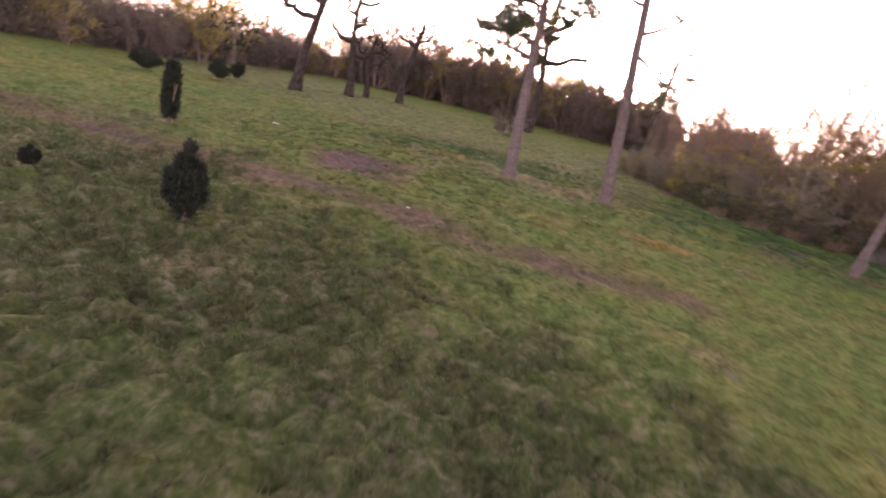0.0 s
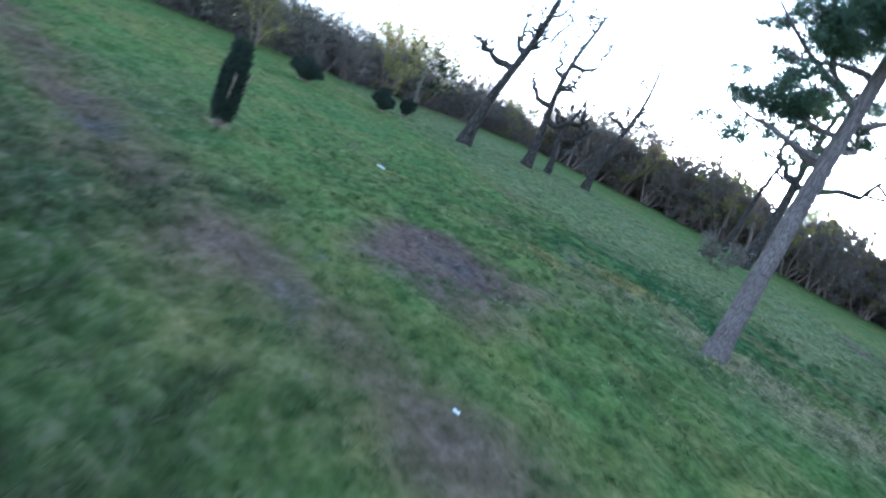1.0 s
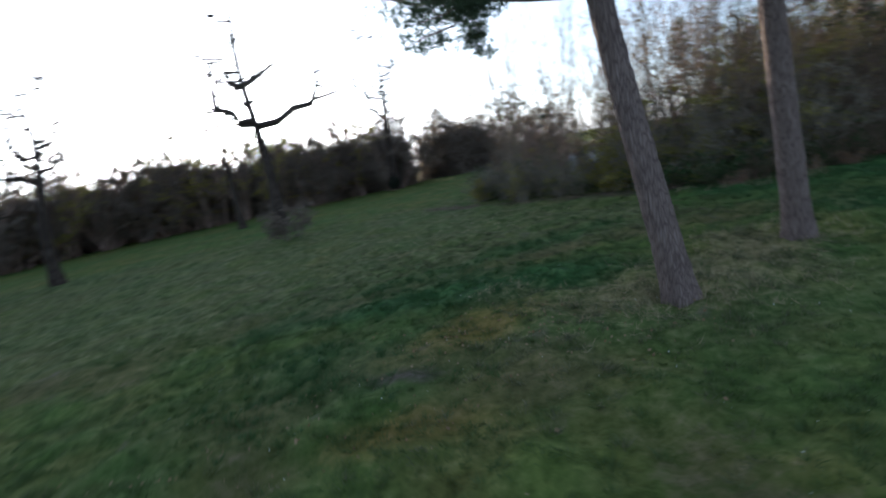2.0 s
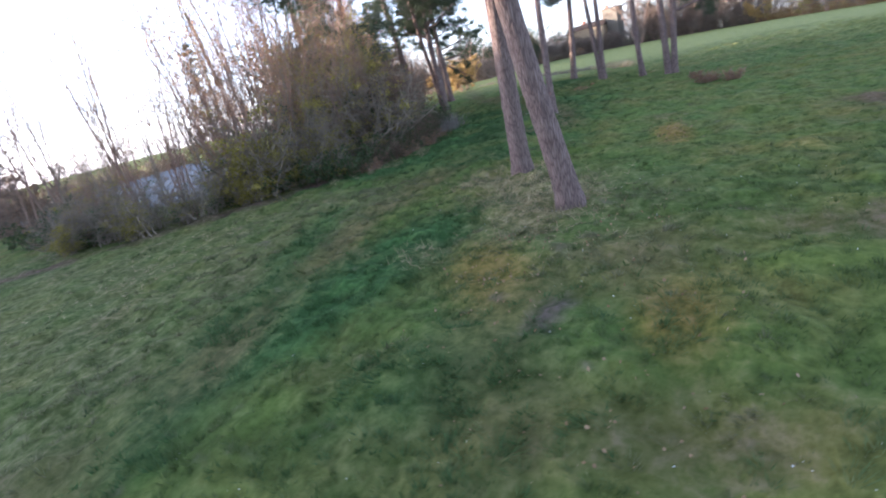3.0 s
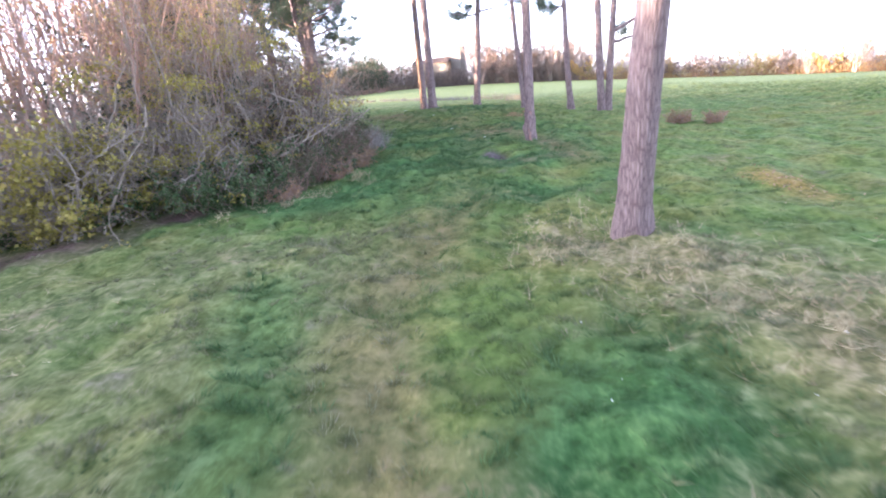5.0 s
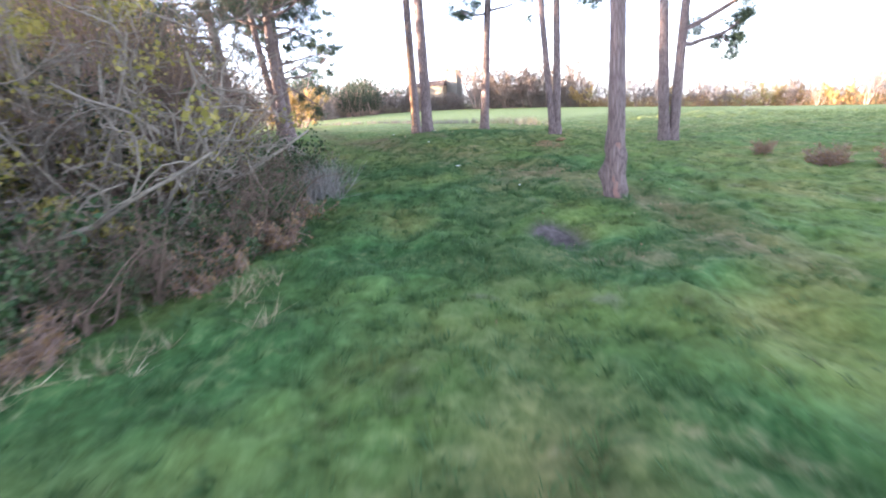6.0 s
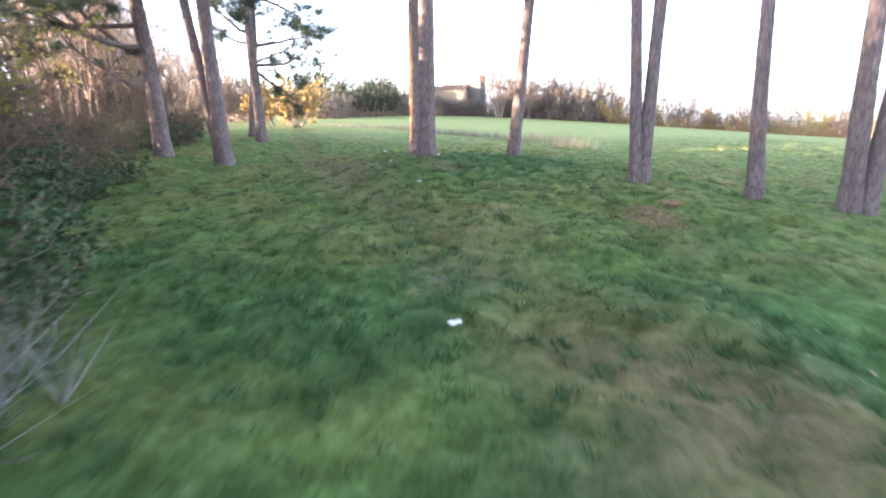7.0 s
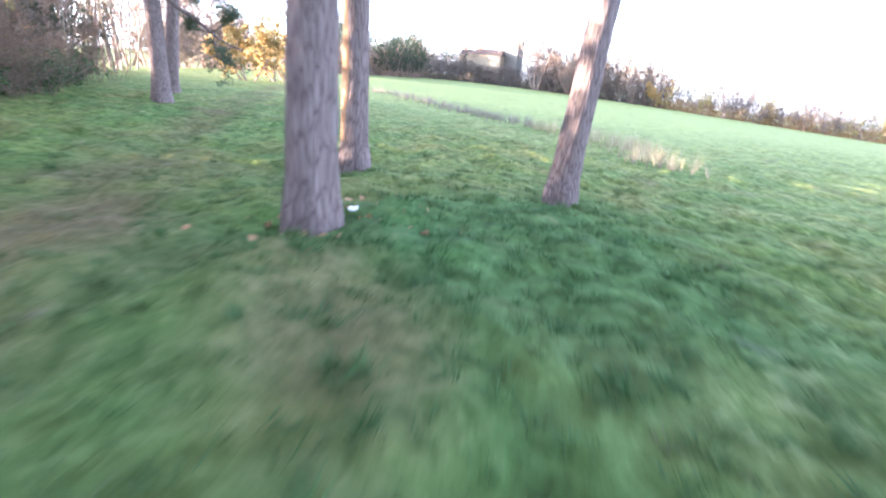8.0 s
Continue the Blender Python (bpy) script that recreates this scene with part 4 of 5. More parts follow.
def along_edge(kind, s0, s1, step, depth, size, tall=1.0, group="edge of the wood"):
    s = s0
    while s < s1:
        p, n = edge_at(s)
        d = depth + R0.uniform(-0.4, 0.4)
        q = p + n * d + R0.normal(0, 0.25, 2)
        if kind in ("bramble", "pole") or not in_gap(*q):
            put(kind, *q, size, tall, group)
        s += step * R0.uniform(0.8, 1.2)


put("greyshrub", -15.3, 45.6, 0.8)
for x, y, s in [(8.6, 25.5, 1.05), (7.75, 24.6, 0.8), (10.6, 25.9, 0.6)]:
    put("deadbramble", x, y, s)
# western end: low tangle under slim poles, with the lake behind it
along_edge("hawthorn", 0, 9, 1.0, 1.4, 0.6)
along_edge("hawthorn", 6, 15, 1.1, 0.8, 0.54)
along_edge("gorse", 8, 15, 3.0, 0.6, 0.5)
along_edge("thorn", 3, 15, 0.9, 0.9, 0.56)
along_edge("bramble", 8, 15, 1.6, 1.4, 0.4)
along_edge("pole", 4, 15, 0.8, 1.6, 0.42)
along_edge("pole", 8, 16, 0.9, 3.0, 0.56)
along_edge("pole", 14, 27, 1.1, 5.5, 1.05)
along_edge("pole", 14, 26, 1.7, 8.5, 1.15)
# the yellow-green bush and the tall russet shoots
for s, d, k in [(15.0, 0.8, 1.0), (16.0, 1.1, 1.0), (17.0, 0.5, 0.6), (18.6, 0.5, 0.6), (20.5, 0.5, 0.6)]:
    p, n = edge_at(s)
    put("gorse", *(p + n * d), k, 1.0, "edge of the wood")
along_edge("russet", 15.5, 19, 2.0, 2.6, 1.15)
along_edge("sallow", 18.5, 25, 2.4, 3.4, 0.78)
# grey crooked hawthorns before greening trees and dark undergrowth
along_edge("hawthorn", 14.5, 22, 0.75, 0.9, 0.95)
along_edge("briar", 21, 25, 0.9, 1.0, 0.85)
along_edge("hawthorn", 16, 24, 1.1, 2.0, 1.15)
along_edge("pole", 15, 24, 0.9, 1.9, 0.62)
along_edge("dark", 16.5, 31, 1.9, 3.2, 0.36)
along_edge("bramble", 17, 27, 1.3, 0.6, 0.7)
along_edge("bramble", 15, 27, 1.7, 2.4, 1.0)
# the dense brown bushes beside the trail
for x, y, k in [(-0.9, 38.3, 0.7), (0.3, 37.7, 0.8), (1.5, 37.2, 0.85), (2.5, 36.9, 0.8), (3.6, 37.0, 0.8)]:
    put("bramble", x, y, k, 1.0, "edge of the wood")
along_edge("brown", 23.2, 28, 1.1, 1.7, 1.0)
along_edge("brown", 28, 36, 1.9, 0.9, 0.42)
along_edge("brown", 24, 28, 2.0, 2.8, 1.05)
along_edge("briar", 27, 37, 1.3, 1.8, 0.7)
along_edge("bramble", 27, 37, 1.5, 1.6, 0.8)
along_edge("pole", 26, 36, 0.9, 4.0, 0.9)
along_edge("dark", 28, 39, 2.0, 5.0, 0.72)
along_edge("greening", 29, 38, 2.6, 3.6, 0.55)
along_edge("brown", 29, 38, 1.6, 3.0, 0.85)
for x, y, k in [(6.2, 37.5, 0.9), (7.3, 38.2, 0.8), (6.9, 36.95, 0.65), (8.0, 37.7, 0.7), (9.2, 38.6, 0.7), (1.6, 36.2, 0.5), (4.0, 36.3, 0.5), (0.6, 36.9, 0.6), (2.6, 36.5, 0.65), (-0.6, 37.4, 0.7), (3.4, 36.4, 0.55)]:
    put("bramble", x, y, k, 1.0, "edge of the wood")
for x, y, k in [(7.6, 43.0, 0.95), (10.2, 44.4, 0.95)]:
    put("sallow", x, y, k, 1.0, "edge of the wood")
along_edge("russet", 27, 36, 4.5, 4.2, 1.1)
along_edge("thicket", 36, 41, 3.4, 5.0, 0.75)
along_edge("bramble", 26, 37, 1.2, 0.6, 0.5)
for x, y, k in [(0.3, 36.5, 0.4), (1.0, 36.2, 0.36), (2.2, 35.9, 0.4), (3.0, 35.9, 0.42), (3.6, 36.1, 0.36), (4.8, 36.5, 0.42)]:
    put("briar", x, y, k, 1.0, "edge of the wood")
for x, y, k in [(1.4, 35.9, 0.9), (2.7, 35.7, 1.0), (4.2, 36.0, 0.9), (-0.4, 36.6, 0.9)]:
    put("deadbramble", x, y, k, 1.0, "edge of the wood")
# wood behind the pine row
along_edge("brown", 36, 60, 1.2, 0.5, 0.5)
along_edge("brown", 37, 58, 1.7, 2.0, 0.9)
along_edge("bramble", 37, 58, 1.1, 1.2, 0.9)
along_edge("bare", 56, 110, 2.6, 7.0, 0.9)
along_edge("thicket", 54, 110, 2.7, 5.0, 0.8)
along_edge("dark", 36, 72, 1.7, 4.2, 0.48)
along_edge("greening", 37, 62, 5.0, 4.5, 0.9)
along_edge("pole", 34, 72, 0.85, 3.0, 0.95)
along_edge("pole", 38, 74, 1.0, 5.5, 1.15)
along_edge("thicket", 90, 175, 4.0, 3.0, 0.5)
# trees whose leaf colour carries the last sun
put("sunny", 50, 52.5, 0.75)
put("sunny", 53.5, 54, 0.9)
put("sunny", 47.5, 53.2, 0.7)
# the tall half-bare conifer above the hedge
def conifer(x, y, height, clear, seed, label):
    """A slim pointed conifer: whorls of boughs that shorten upwards, the lowest nearly bare."""
    rng = np.random.default_rng(seed)
    root = thing("conifer", x, y, float(top(x, y)), label, "tree")
    part("trunk", trunk_mesh(rng, "trunk", stem_path(rng, height, (0, 0), sway=0.05), 0.12, tip=0.15), root)
    zs = np.repeat(np.linspace(clear, height - 0.3, 13), 6) + rng.normal(0, 0.08, 78)
    a = rng.uniform(0, 6.28, len(zs))
    d = np.stack([np.cos(a), np.sin(a), np.full(len(zs), 0.15)], 1)
    P, R = grow(rng, np.stack([0 * zs, 0 * zs, zs], 1), d, (0.25 + 0.36 * (height - zs)) * rng.uniform(0.6, 1.1, len(zs)), np.full(len(zs), 0.022), 0.14, 0.03, 5)
    for name, pick, material, note in (("lower_bough", zs < clear + 0.42 * (height - clear), M_WARM, "orange-tinted half-bare lower boughs"), ("upper_bough", zs >= clear + 0.42 * (height - clear), M_NEEDLE, "grey-green needled upper boughs")):
        v, f = tubes(P[pick], R[pick], 4)
        bough = part(name, mesh_data(name, v, [f], M_TWIG), root)
        v, f = needles(rng, along(rng, P[pick], 900, 0.15) + rng.normal(0, 0.05, (900, 3)), 0.15, 7, 0.3, 0.05)
        part("foliage", mesh_data("foliage", v, [f], material, False), bough, note)


conifer(8.5, 53.0, 9.8, 5.2, 17, "thin conifer with orange-tinted lower boughs above the hedge")
put("russet", 8.2, 52.6, 1.15, 1.15)
# the north-west side of the wood
for x, y, k, s in [(-4.5, 50.5, "bramble", 1.1), (-3.4, 52.4, "pole", 0.9), (-2.5, 54, "brown", 0.8), (-3.9, 49.0, "pole", 0.8), (-2.2, 51.2, "pole", 1.0), (-1, 58, "thicket", 0.6), (1.5, 63, "thicket", 0.75), (3, 69, "thicket", 0.8), (3.5, 76, "thicket", 0.9), (4, 84, "thicket", 1.0),
                   (6, 60, "bare", 0.7), (8, 67, "bare", 0.8), (9, 75, "dark", 0.8), (5, 91, "thicket", 0.9), (0, 95, "thicket", 0.85), (10, 84, "bare", 0.9), (0.5, 52, "pole", 1.05), (4, 55, "pole", 1.1), (-1.2, 48.5, "pole", 0.95), (1.6, 49.0, "pole", 1.0)]:
    put(k, x, y, s, 1.0, "edge of the wood")


# the northern and western tree lines
def line(points, step, kinds, size, rows=2, gap=4.0, group="far tree line", tall=1.0, jitter=1.0):
    pts = np.array(points, float)
    for row in range(rows):
        for a, b in zip(pts, pts[1:]):
            L = np.linalg.norm(b - a)
            t = (b - a) / L
            n = np.array([-t[1], t[0]])
            for s in np.arange(R0.uniform(0, step), L, step):
                q = a + t * s + n * (row * gap) + R0.normal(0, jitter, 2)
                if in_gap(*q):
                    continue
                put(kinds[R0.integers(len(kinds))], *q, size * (1 + 0.12 * row), tall * R0.uniform(0.85, 1.15), group)


line([(-6.7, 74.3), (-17.2, 76.6), (-26.4, 79.0)], 2.2, ["thicket", "thicket", "bare", "thicket", "greening"], 0.86, 3, 4.0)
line([(-25.1, 79.2), (-36.7, 79.4), (-45.4, 76.1), (-49.8, 67.4)], 2.3, ["thicket", "thicket", "bare", "greening"], 1.0, 3, 4.5)
line([(-49.9, 68.6), (-45.7, 56.8), (-43.0, 48.0), (-39.0, 39.4)], 2.3, ["thicket", "bare", "greening", "dark"], 0.68, 2, -4.0)
line([(-39.1, 40.7), (-36.5, 33.2), (-36.9, 22.9), (-39.9, 12.3)], 2.4, ["greening", "thicket", "greening", "bare"], 0.55, 2, -4.0)
line([(20, 116), (2, 106)], 3.0, ["thicket", "thicket", "dark"], 1.5, 2, 4.0)
line([(30, 132), (75, 124)], 4.0, ["thicket", "bare"], 0.7, 1, 4.0)
put("greening", -39.5, 38.1, 0.85, 1.3)
put("greening", -35.4, 35.2, 0.6, 1.1)
put("pole", -32.9, 35.8, 0.66, 1.0)


def undergrowth(name, label, points, n, deep, tall, material, size):
    """The tangle at the foot of a far wood, too fine and far to part."""
    r = np.random.default_rng(n)
    n = int(n * 1.6)
    pts = np.array(points, float)
    seg = np.linalg.norm(np.diff(pts, axis=0), axis=1)
    k = r.choice(len(seg), n, p=seg / seg.sum())
    f = r.uniform(0, 1, (n, 1))
    q = pts[k] * (1 - f) + pts[k + 1] * f
    t = unit(pts[k + 1] - pts[k])
    q = q + np.stack([-t[:, 1], t[:, 0]], 1) * r.uniform(0, deep, (n, 1))
    z = top(q[:, 0], q[:, 1]) + r.uniform(0, 1, n) ** 1.3 * tall * (1 + 0.3 * waves(q[:, 0], q[:, 1], 51, 9.0))
    v, f = leaves(r, np.concatenate([q, z[:, None]], 1), size * 0.2, 11.0, 0.7)
    tagged(new(name, mesh_data(name, v, [f], material, False)), label, "undergrowth", kind="stuff")


UNDER = "tangled bare undergrowth at the foot of the far trees"
undergrowth("undergrowth", UNDER, [(1.5, 82.8), (-6.7, 74.3), (-17.2, 76.6), (-36.7, 79.4), (-45.4, 76.1), (-49.8, 67.4)], 62000, 5, 4.6, M_BUD, 0.34)
undergrowth("undergrowth", UNDER, [(-39.9, 12.3), (-36.9, 22.9), (-36.5, 33.2), (-39.1, 40.0), (-43.0, 48.0), (-46.4, 58.0), (-49.9, 68.0)], 32000, 4, 2.8, M_BUD, 0.28)
undergrowth("undergrowth", UNDER, [(160, 8), (166, 36), (163, 56), (150, 74), (135, 78), (100, 73)], 18000, 6, 4.2, M_BUD, 0.6)
# the russet bud colour here stands in for low sun on the scrub
undergrowth("undergrowth", "low scrub painted russet for the last sun beyond the field", [(96, -84), (118, -62), (136, -38), (150, -14), (160, 8)], 12000, 7, 2.6, M_WARM, 0.5)

undergrowth("undergrowth", UNDER, [(-0.8, 80.0), (-6.9, 76.3), (-17.4, 78.6), (-36.9, 81.3), (-46.9, 77.9), (-52.5, 69.1)], 40000, 6, 5.6, M_BUD, 0.38)

undergrowth("undergrowth", "bare thicket on the far shore of the lake", [(-2, 123), (64, 122)], 9000, 5, 3.4, M_BUD, 0.5)

# far side of the eastern field
line([(100, 73), (135, 78), (150, 74), (161, 59)], 3.6, ["dark", "dark", "thicket"], 1.25, 1, 5.0, "far side of the field")
line([(124, 65), (146, 67)], 2.8, ["dark"], 0.85, 2, 4.0, "far side of the field")
line([(160, 73), (182, 77)], 3.4, ["dark", "thicket"], 1.25, 2, 4.0, "far side of the field")
line([(152, 73), (160, 60)], 3.0, ["birch", "thicket"], 1.05, 1, -5.0, "far side of the field")
line([(164, 42), (166, 30), (160, 8)], 2.6, ["thicket", "birch", "thicket", "bare"], 1.6, 2, -6.0, "far side of the field")
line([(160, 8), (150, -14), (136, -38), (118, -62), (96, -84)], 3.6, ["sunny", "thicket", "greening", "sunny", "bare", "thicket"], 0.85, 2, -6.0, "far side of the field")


# ---- buildings behind the field ----
def box(cx, cy, cz, sx, sy, sz):
    bm = bmesh.new()
    bmesh.ops.create_cube(bm, size=1)
    bmesh.ops.scale(bm, vec=(sx, sy, sz), verts=bm.verts)
    bmesh.ops.translate(bm, vec=(cx, cy, cz), verts=bm.verts)
    return bm


def bm_data(name, bm, material, bevel=0.0):
    if bevel:
        bmesh.ops.bevel(bm, geom=bm.edges[:], offset=bevel, segments=1, affect="EDGES")
    me = bpy.data.meshes.new(name)
    bm.to_mesh(me)
    bm.free()
    me.materials.append(material)
    return me


def house(x, y, turn, w, d, h, label, wall_mat, storeys=2, bays=5, tower=False):
    z = float(top(x, y))
    root = thing("house", x, y, z, label, "building", "houses beyond the field")
    root.matrix_world = pose(x, y, z, 0, 0, turn)
    part("wall", bm_data("wall", box(0, 0, h / 2 - 0.5, w, d, h + 1), wall_mat, 0.03), root)
    bm = bmesh.new()
    rise = 0.35 if tower else d * 0.2
    vs = [bm.verts.new(p) for p in [(-w / 2 - 0.3, -d / 2 - 0.3, h + 0.01), (w / 2 + 0.3, -d / 2 - 0.3, h + 0.01), (w / 2 + 0.3, d / 2 + 0.3, h + 0.01), (-w / 2 - 0.3, d / 2 + 0.3, h + 0.01),
                                     (-w / 2 + 0.6, 0, h + rise), (w / 2 - 0.6, 0, h + rise)]]
    for f in ((0, 1, 5, 4), (2, 3, 4, 5), (1, 2, 5), (3, 0, 4), (3, 2, 1, 0)):
        bm.faces.new([vs[k] for k in f])
    roof = part("roof", bm_data("roof", bm, M_ROOF), root)
    part("chimney", bm_data("chimney", box(w * 0.3, 0.4, h + rise, 0.8, 0.8, 1.6), M_BRICKS, 0.03), roof)
    pane = bm_data("window", box(0, 0, 0, 1.0, 0.12, 1.3), M_PANE, 0.02)
    frame_me = bm_data("frame", box(0, 0, -0.72, 1.2, 0.2, 0.12), M_WALL, 0.01)
    for s in range(storeys):
        for k in range(bays):
            ob = part("window", pane, root)
            ob.location = ((k + 0.5) / bays * w - w / 2, -d / 2 - 0.04, h * (s + 0.55) / storeys)
            part("sill", frame_me, ob)


house(166, 52.8, 80, 8.5, 8, 7.2, "long pale two-storey house behind the field", M_WALL, 2, 7)
house(184, 60, 95, 8, 8, 7.2, "pale rendered house between trees", M_WALL, 2, 4)
house(167, 46.9, 75, 4.6, 5, 11.5, "narrow tall grey stone tower house among trees", M_STONE, 3, 2, True)


def lamp_mast(x, y, h):
    root = thing("mast", x, y, float(top(x, y)), "thin grey mast rising over the trees", "mast")
    v, f = tubes(np.array([[[0, 0, -0.3], [0, 0, h * 0.6], [0, 0, h]]]), np.array([[0.16, 0.12, 0.07]]), 10)
    part("pole", mesh_data("pole", v, [f], M_FENCE), root)
    part("crossbar", bm_data("crossbar", box(0, 0, h - 0.4, 0.1, 1.2, 0.1), M_FENCE, 0.01), root)


lamp_mast(172, 44, 14.5)

# the lake beyond the hedge
gx, gy = np.meshgrid(np.linspace(2, 60, 30), np.linspace(50, 120, 30))
i = (np.arange(29)[:, None] * 30 + np.arange(29)[None]).reshape(-1)
tagged(new("water", mesh_data("water", np.stack([gx, gy, np.full_like(gx, -2.4)], -1).reshape(-1, 3), [np.stack([i, i + 1, i + 31, i + 30], -1)], M_WATER)),
       "still grey lake water behind the hedge", "water", kind="structure")


# ---- small things in the grass ----
def scrap(x, y, s, label):
    rng = np.random.default_rng(int(x * 10 + y * 100) % 9999)
    bm = bmesh.new()
    bmesh.ops.create_grid(bm, x_segments=5, y_segments=4, size=0.5)
    for v in bm.verts:
        v.co = Vector((v.co.x * s * 1.6, v.co.y * s, 0.03 + 0.25 * s * rng.random()))
    bmesh.ops.solidify(bm, geom=bm.faces[:], thickness=0.004)
    me = bm_data("paper_scrap", bm, M_LITTER)
    ob = tagged(new("paper_scrap", me), label, "litter", "scraps in the grass")
    ob.matrix_world = pose(x, y, float(top(x, y)) + 0.03, 0, 0, rng.uniform(0, 360))


WHITE = "crumpled white paper scrap lying in the grass"
for x, y, s in [(7.84, 33.57, 0.062), (5.5, 32.3, 0.035), (14.6, 35.1, 0.05), (19.35, 35.45, 0.09), (-15.8, 24.2, 0.14), (-6.8, 20.2, 0.05), (24, 38.2, 0.08)]:
    scrap(x, y, s, WHITE)

rng = np.random.default_rng(8)
clods = []
for k in range(900):
    bm = bmesh.new()
    bmesh.ops.create_icosphere(bm, subdivisions=1, radius=0.008 * rng.uniform(0.5, 2.4))
    c = Vector((12.1 + rng.normal(0, 0.42), 31.25 + rng.normal(0, 0.26), 0))
    c.z = float(top(c.x, c.y)) + 0.008
    w = np.array([Vector((v.co.x * rng.uniform(0.7, 1.7), v.co.y * rng.uniform(0.7, 1.5), v.co.z * rng.uniform(0.3, 0.6))) + c for v in bm.verts])
    clods.append((w, np.array([[v.index for v in f.verts] for f in bm.faces])))
    bm.free()
v, f = join(clods)
tagged(new("earth_clods", mesh_data("earth_clods", v, f, M_CLOD, False)), "scattered orange-brown earth clods by a molehill", "soil", kind="stuff")


def turf_clod(x, y):
    """A torn-off lump of turf and soil."""
    r = np.random.default_rng(44)
    bm = bmesh.new()
    bmesh.ops.create_icosphere(bm, subdivisions=3, radius=0.12)
    for v in bm.verts:
        k = 1 + 0.22 * math.sin(31 * v.co.x + 2) * math.cos(27 * v.co.y) + 0.08 * r.normal()
        v.co = Vector((v.co.x * 1.7 * k, v.co.y * 1.0 * k, v.co.z * 0.55 * k + 0.02))
    ob = tagged(new("turf_clod", bm_data("turf_clod", bm, M_CLOD)), "torn reddish-brown lump of soil lying in the grass", "soil lump")
    ob.matrix_world = pose(x, y, float(top(x, y)), 0, 0, 25)


turf_clod(13.05, 30.75)


def tuft_field(name, label, category, centres, size, material, each, up, kind="stuff", slim=0.03):
    r = np.random.default_rng(len(name) * 7 + len(centres))
    pts = np.array(centres, float)
    c = np.concatenate([pts, top(pts[:, 0], pts[:, 1])[:, None]], 1)
    v, f = needles(r, c, size, each, up, slim)
    return tagged(new(name, mesh_data(name, v, [f], material, False)), label, category, kind=kind)


r = np.random.default_rng(12)
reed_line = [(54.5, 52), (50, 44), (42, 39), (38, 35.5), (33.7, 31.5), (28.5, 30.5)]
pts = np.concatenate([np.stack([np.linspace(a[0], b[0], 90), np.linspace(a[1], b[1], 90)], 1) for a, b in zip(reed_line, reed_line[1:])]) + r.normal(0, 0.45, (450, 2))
# sunlit stretch of the reed strip: the sun is painted in as straw colour
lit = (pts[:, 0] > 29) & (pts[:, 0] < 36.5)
tuft_field("dry_reeds", "patch of dry reeds painted straw-bright as sunlit in the far meadow", "reeds", pts[lit], 0.55, M_STRAW, 11, 3.0, slim=0.014)
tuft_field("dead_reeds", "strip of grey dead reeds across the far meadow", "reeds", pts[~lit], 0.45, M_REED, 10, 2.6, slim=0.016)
pts = np.stack([r.normal(6.1, 0.45, 64), r.normal(36.15, 0.22, 64)], 1)
tuft_field("dead_rushes", "grey dead rush clump at the thicket's foot", "rushes", pts, 0.7, M_RUSH, 13, 2.2, slim=0.008)
pts = np.concatenate([np.stack([r.normal(cx, s, n), r.normal(cy, s * 0.6, n)], 1) for cx, cy, s, n in
                      [(-7.4, 28.2, 0.9, 220), (-6.0, 29.4, 0.9, 220), (-4.4, 31.0, 0.7, 130), (-9.5, 30.2, 0.4, 26), (-3.4, 29.9, 0.6, 70), (-0.5, 36.9, 0.35, 30), (1.1, 36.4, 0.3, 26), (-1.6, 37.5, 0.3, 20), (-8.0, 38, 1.5, 90), (3.4, 36.2, 0.6, 50)]])
tuft_field("straw_tufts", "pale dry grass tufts round the pines and hedge foot", "dry grass", pts, 0.16, M_STRAW, 9, 0.5, slim=0.02)

pts = np.concatenate([np.stack([r.normal(cx, s, n), r.normal(cy, s * 0.6, n)], 1) for cx, cy, s, n in [(-0.2, 35.8, 0.22, 16), (1.15, 35.3, 0.2, 20), (-0.9, 36.3, 0.22, 12), (0.25, 34.8, 0.15, 9)]])
tuft_field("bleached_straw", "bleached flattened grass stems at the bramble's foot", "dry grass", pts, 0.26, M_STRAW, 10, 0.35, slim=0.018)


# rough tussocks at the southern end of the meadow
r = np.random.default_rng(16)
pts = np.stack([r.uniform(-13, 5, 1500), r.uniform(10.5, 20, 1500)], 1)
pts = pts[cover(pts[:, 0], pts[:, 1])["rough"] + 0.25 * waves(pts[:, 0], pts[:, 1], 73, 1.6) > 0.5]
pts = np.repeat(pts, 9, 0) + r.normal(0, 0.085, (len(pts) * 9, 2))
tuft_field("tussocks", "rough grass tussocks with bleached straw tips", "grass tufts", pts, 0.15, M_TUSSOCK, 7, 1.1, slim=0.035)

# coarse dark tufts
r = np.random.default_rng(15)
pts = np.concatenate([np.array([(11.9, 33.8), (8.9, 32.0), (8.1, 34.7), (7.4, 34.1), (14.4, 40.6), (11.0, 35.8), (12.9, 36.9), (6.4, 29.2), (8.6, 34.9), (-9.56, 36.4), (-7.0, 40.3), (-7.3, 40.6), (-7.6, 48.5), (-5.7, 35.6), (-6.3, 41.0)]), np.stack([r.uniform(4, 15, 30), r.uniform(31, 40, 30)], 1), np.stack([r.uniform(-14, -2, 14), r.uniform(33, 40, 14)], 1)])
pts = pts[pts[:, 1] < np.interp(pts[:, 0], [q[0] for q in EDGE[4:]], [q[1] for q in EDGE[4:]])]
pts = np.repeat(pts, 9, 0) + r.normal(0, 0.07, (len(pts) * 9, 2)) * [1.6, 0.8]
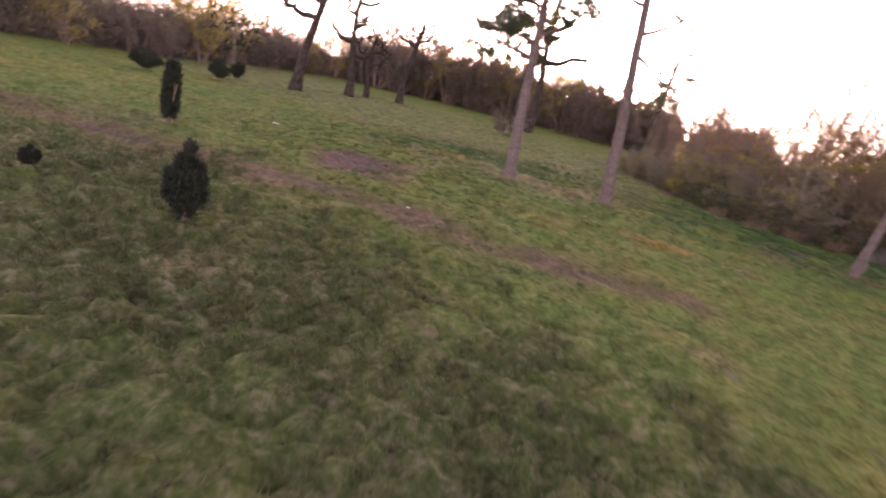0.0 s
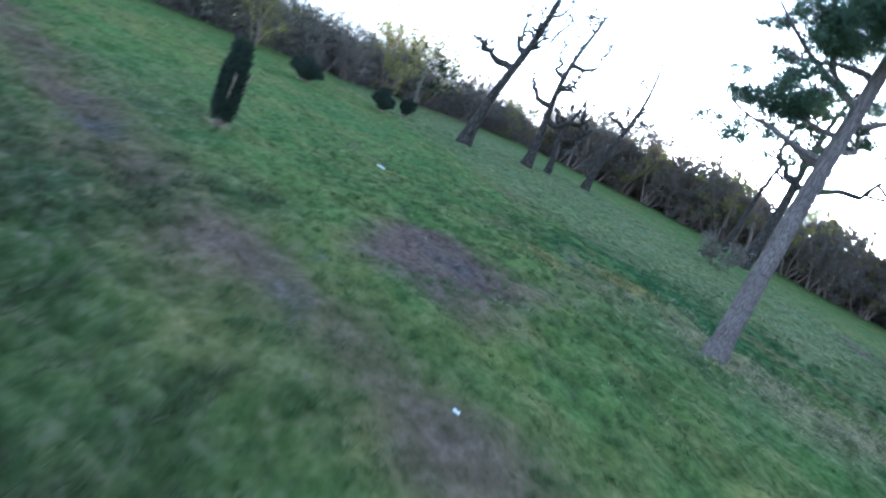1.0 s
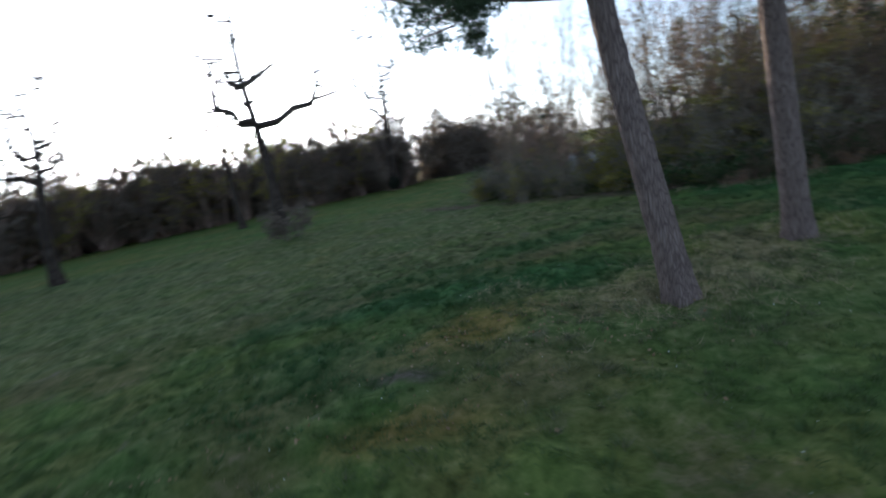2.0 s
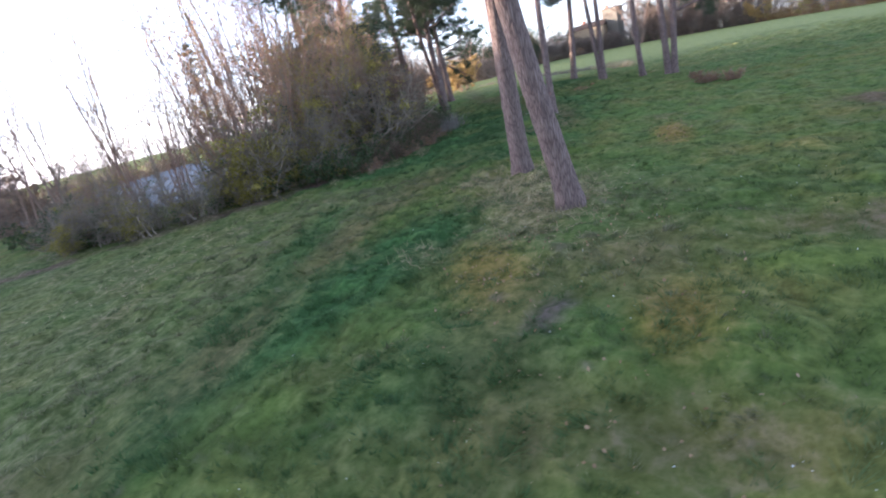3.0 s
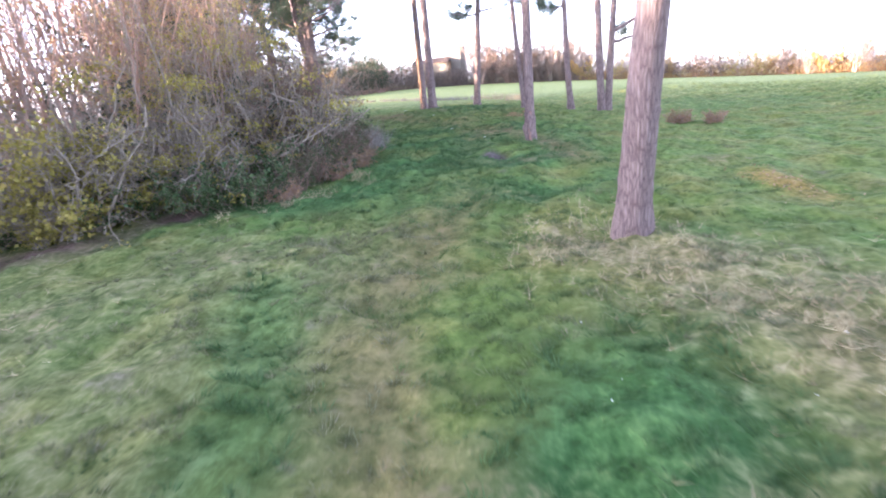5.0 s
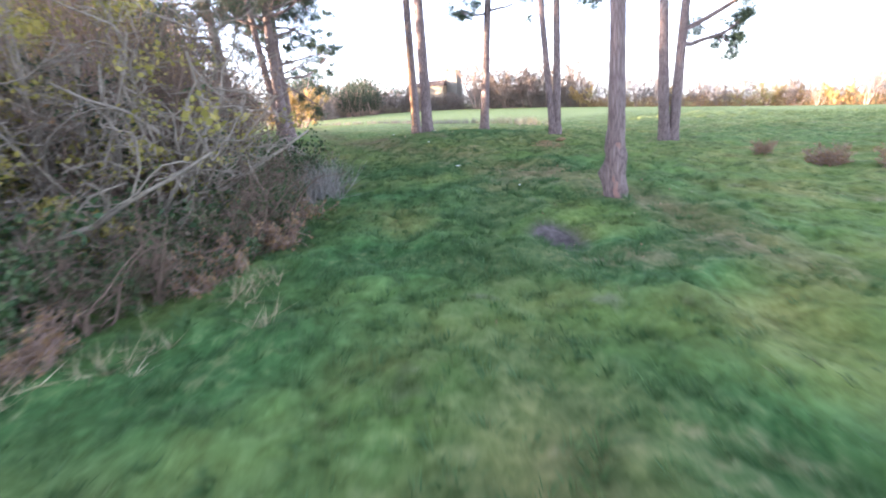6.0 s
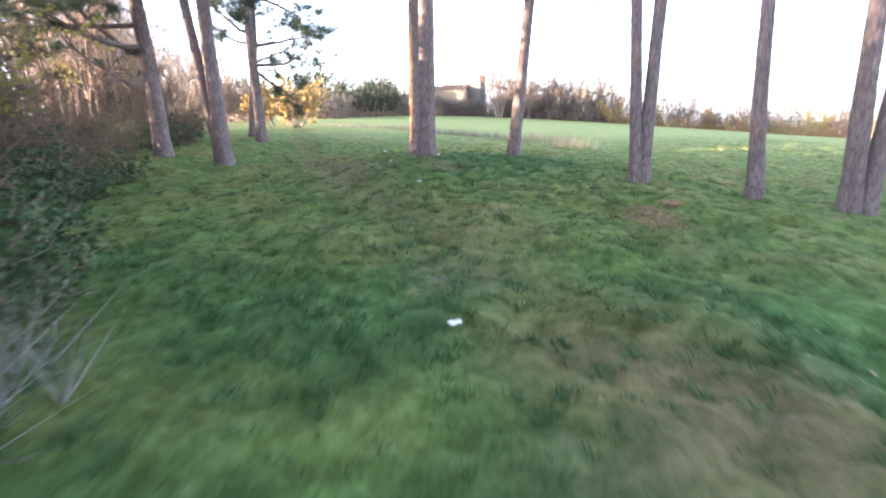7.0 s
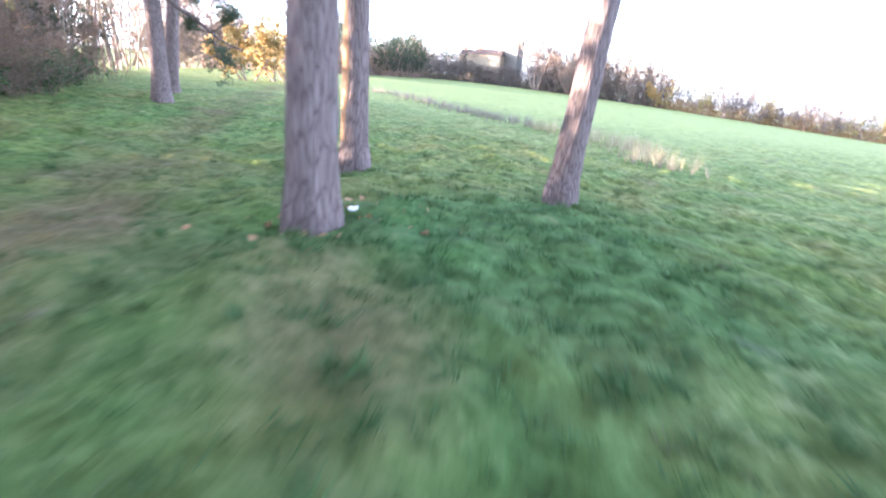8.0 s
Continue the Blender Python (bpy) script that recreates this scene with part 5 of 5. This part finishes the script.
tuft_field("coarse_tufts", "coarse dark green grass tufts scattered over the meadow", "grass tufts", pts, 0.11, M_TUFT, 9, 1.2)

# fallen leaves and daisies
r = np.random.default_rng(14)
pts = np.concatenate([np.stack([r.normal(cx, sx, n), r.normal(cy, sy, n)], 1) for cx, cy, sx, sy, n in
                      [(-10.2, 28.4, 1.0, 0.5, 160), (-8.6, 27.4, 1.0, 0.6, 90), (-12.4, 26.8, 1.6, 0.9, 130), (5.5, 31.0, 1.6, 0.8, 60), (-1.4, 26.6, 0.8, 0.3, 160), (20, 35.4, 0.9, 0.7, 12)]])
v, f = leaves(r, np.concatenate([pts, top(pts[:, 0], pts[:, 1])[:, None] + 0.03], 1), 0.028, 1.4)
tagged(new("fallen_leaves", mesh_data("fallen_leaves", v, [f], M_LEAF, False)), "dry orange-brown fallen leaves on the turf", "leaves", kind="stuff")
pts = np.stack([r.uniform(-19, -6, 300), r.uniform(22, 31, 300)], 1)
pts = pts[waves(pts[:, 0], pts[:, 1], 71, 3.0) > -0.1]
v, f = leaves(r, np.concatenate([pts, top(pts[:, 0], pts[:, 1])[:, None] + 0.045], 1), 0.014, 1.0)
tagged(new("daisies", mesh_data("daisies", v, [f], M_LITTER, False)), "small white daisies dotted over the turf", "flowers", kind="stuff")


# ---- grass blades on the stretch below the flight ----
def grass_clumps(count, each, seed):
    """Roots, lean and height of blades that stand in tufts along the way: arrays over all blades."""
    r = np.random.default_rng(seed)
    way = np.array([(-1.5, 12), (-4, 16), (-8, 20.5), (-12, 24.5), (-14, 28.5), (-10, 31.5), (-4, 33), (4, 33.5), (12, 33.5), (21, 34.5)], float)
    long = np.linalg.norm(np.diff(way, axis=0), axis=1)
    k = r.choice(len(long), count, p=long / long.sum())
    f = r.uniform(0, 1, (count, 1))
    c = way[k] * (1 - f) + way[k + 1] * f + r.normal(0, 1, (count, 2)) * np.array([3.4, 3.0])
    c = c[waves(c[:, 0], c[:, 1], 21, 0.9) + 0.6 * waves(c[:, 0], c[:, 1], 22, 3.0) > r.uniform(-1.9, 0.7, len(c))]
    w = cover(c[:, 0], c[:, 1])
    bare = np.clip(w["soil"] * 0.95 + w["mud"] + 0.5 * w["moss"] + 0.3 * w["dry"] + 0.45 * w["worn"], 0, 1)
    c = c[r.uniform(0, 1, len(c)) > bare]
    w = cover(c[:, 0], c[:, 1])
    n = len(c)
    sort = np.where(w["lush"] + r.normal(0, 0.12, n) > 0.42, 1, np.where(w["pale"] + 0.6 * w["dry"] + 0.28 * w["rough"] + r.normal(0, 0.15, n) > 0.4, 2, 0))
    tall = (0.055 + 0.05 * r.random(n) + 0.05 * np.clip(waves(c[:, 0], c[:, 1], 11, 2.4), 0, 1)) * np.array([1.0, 1.25, 1.05])[sort]
    fall = np.stack([waves(c[:, 0], c[:, 1], 31, 2.2), waves(c[:, 0], c[:, 1], 32, 2.2)], 1) * 0.45 + r.normal(0, 0.18, (n, 2))
    who = np.repeat(np.arange(n), each)
    out = r.normal(0, 1, (len(who), 2)) * 0.034
    root = c[who] + out
    d = unit(np.concatenate([fall[who] + out * 11 + r.normal(0, 0.16, out.shape), np.ones((len(who), 1))], 1))
    return root, d, tall[who] * r.uniform(0.6, 1.15, len(who)), sort[who], r


def build_grass():
    root, d, tall, sort, r = grass_clumps(21000, 22, 31)
    base = np.concatenate([root, top(root[:, 0], root[:, 1])[:, None] - 0.012], 1)
    side = unit(np.cross(d, r.normal(0, 1, d.shape))) * r.uniform(0.0035, 0.0075, (len(d), 1))
    tip = base + d * tall[:, None] + np.concatenate([d[:, :2] * tall[:, None] * 0.35, -0.1 * tall[:, None]], 1)
    v = np.stack([base - side, base + side, tip], 1)
    for k, name, label, material in ((0, "grass", "short uneven meadow grass blades in green and straw", M_BLADE), (1, "lush_grass", "upright lush dark green grass blades", M_LUSH),
                                     (2, "pale_grass", "bleached grey-green tufted grass blades", M_PALE)):
        u = v[sort == k].reshape(-1, 3)
        tagged(new(name, mesh_data(name, u, [np.arange(len(u)).reshape(-1, 3)], material, False)), label, "grass", kind="stuff")


build_grass()
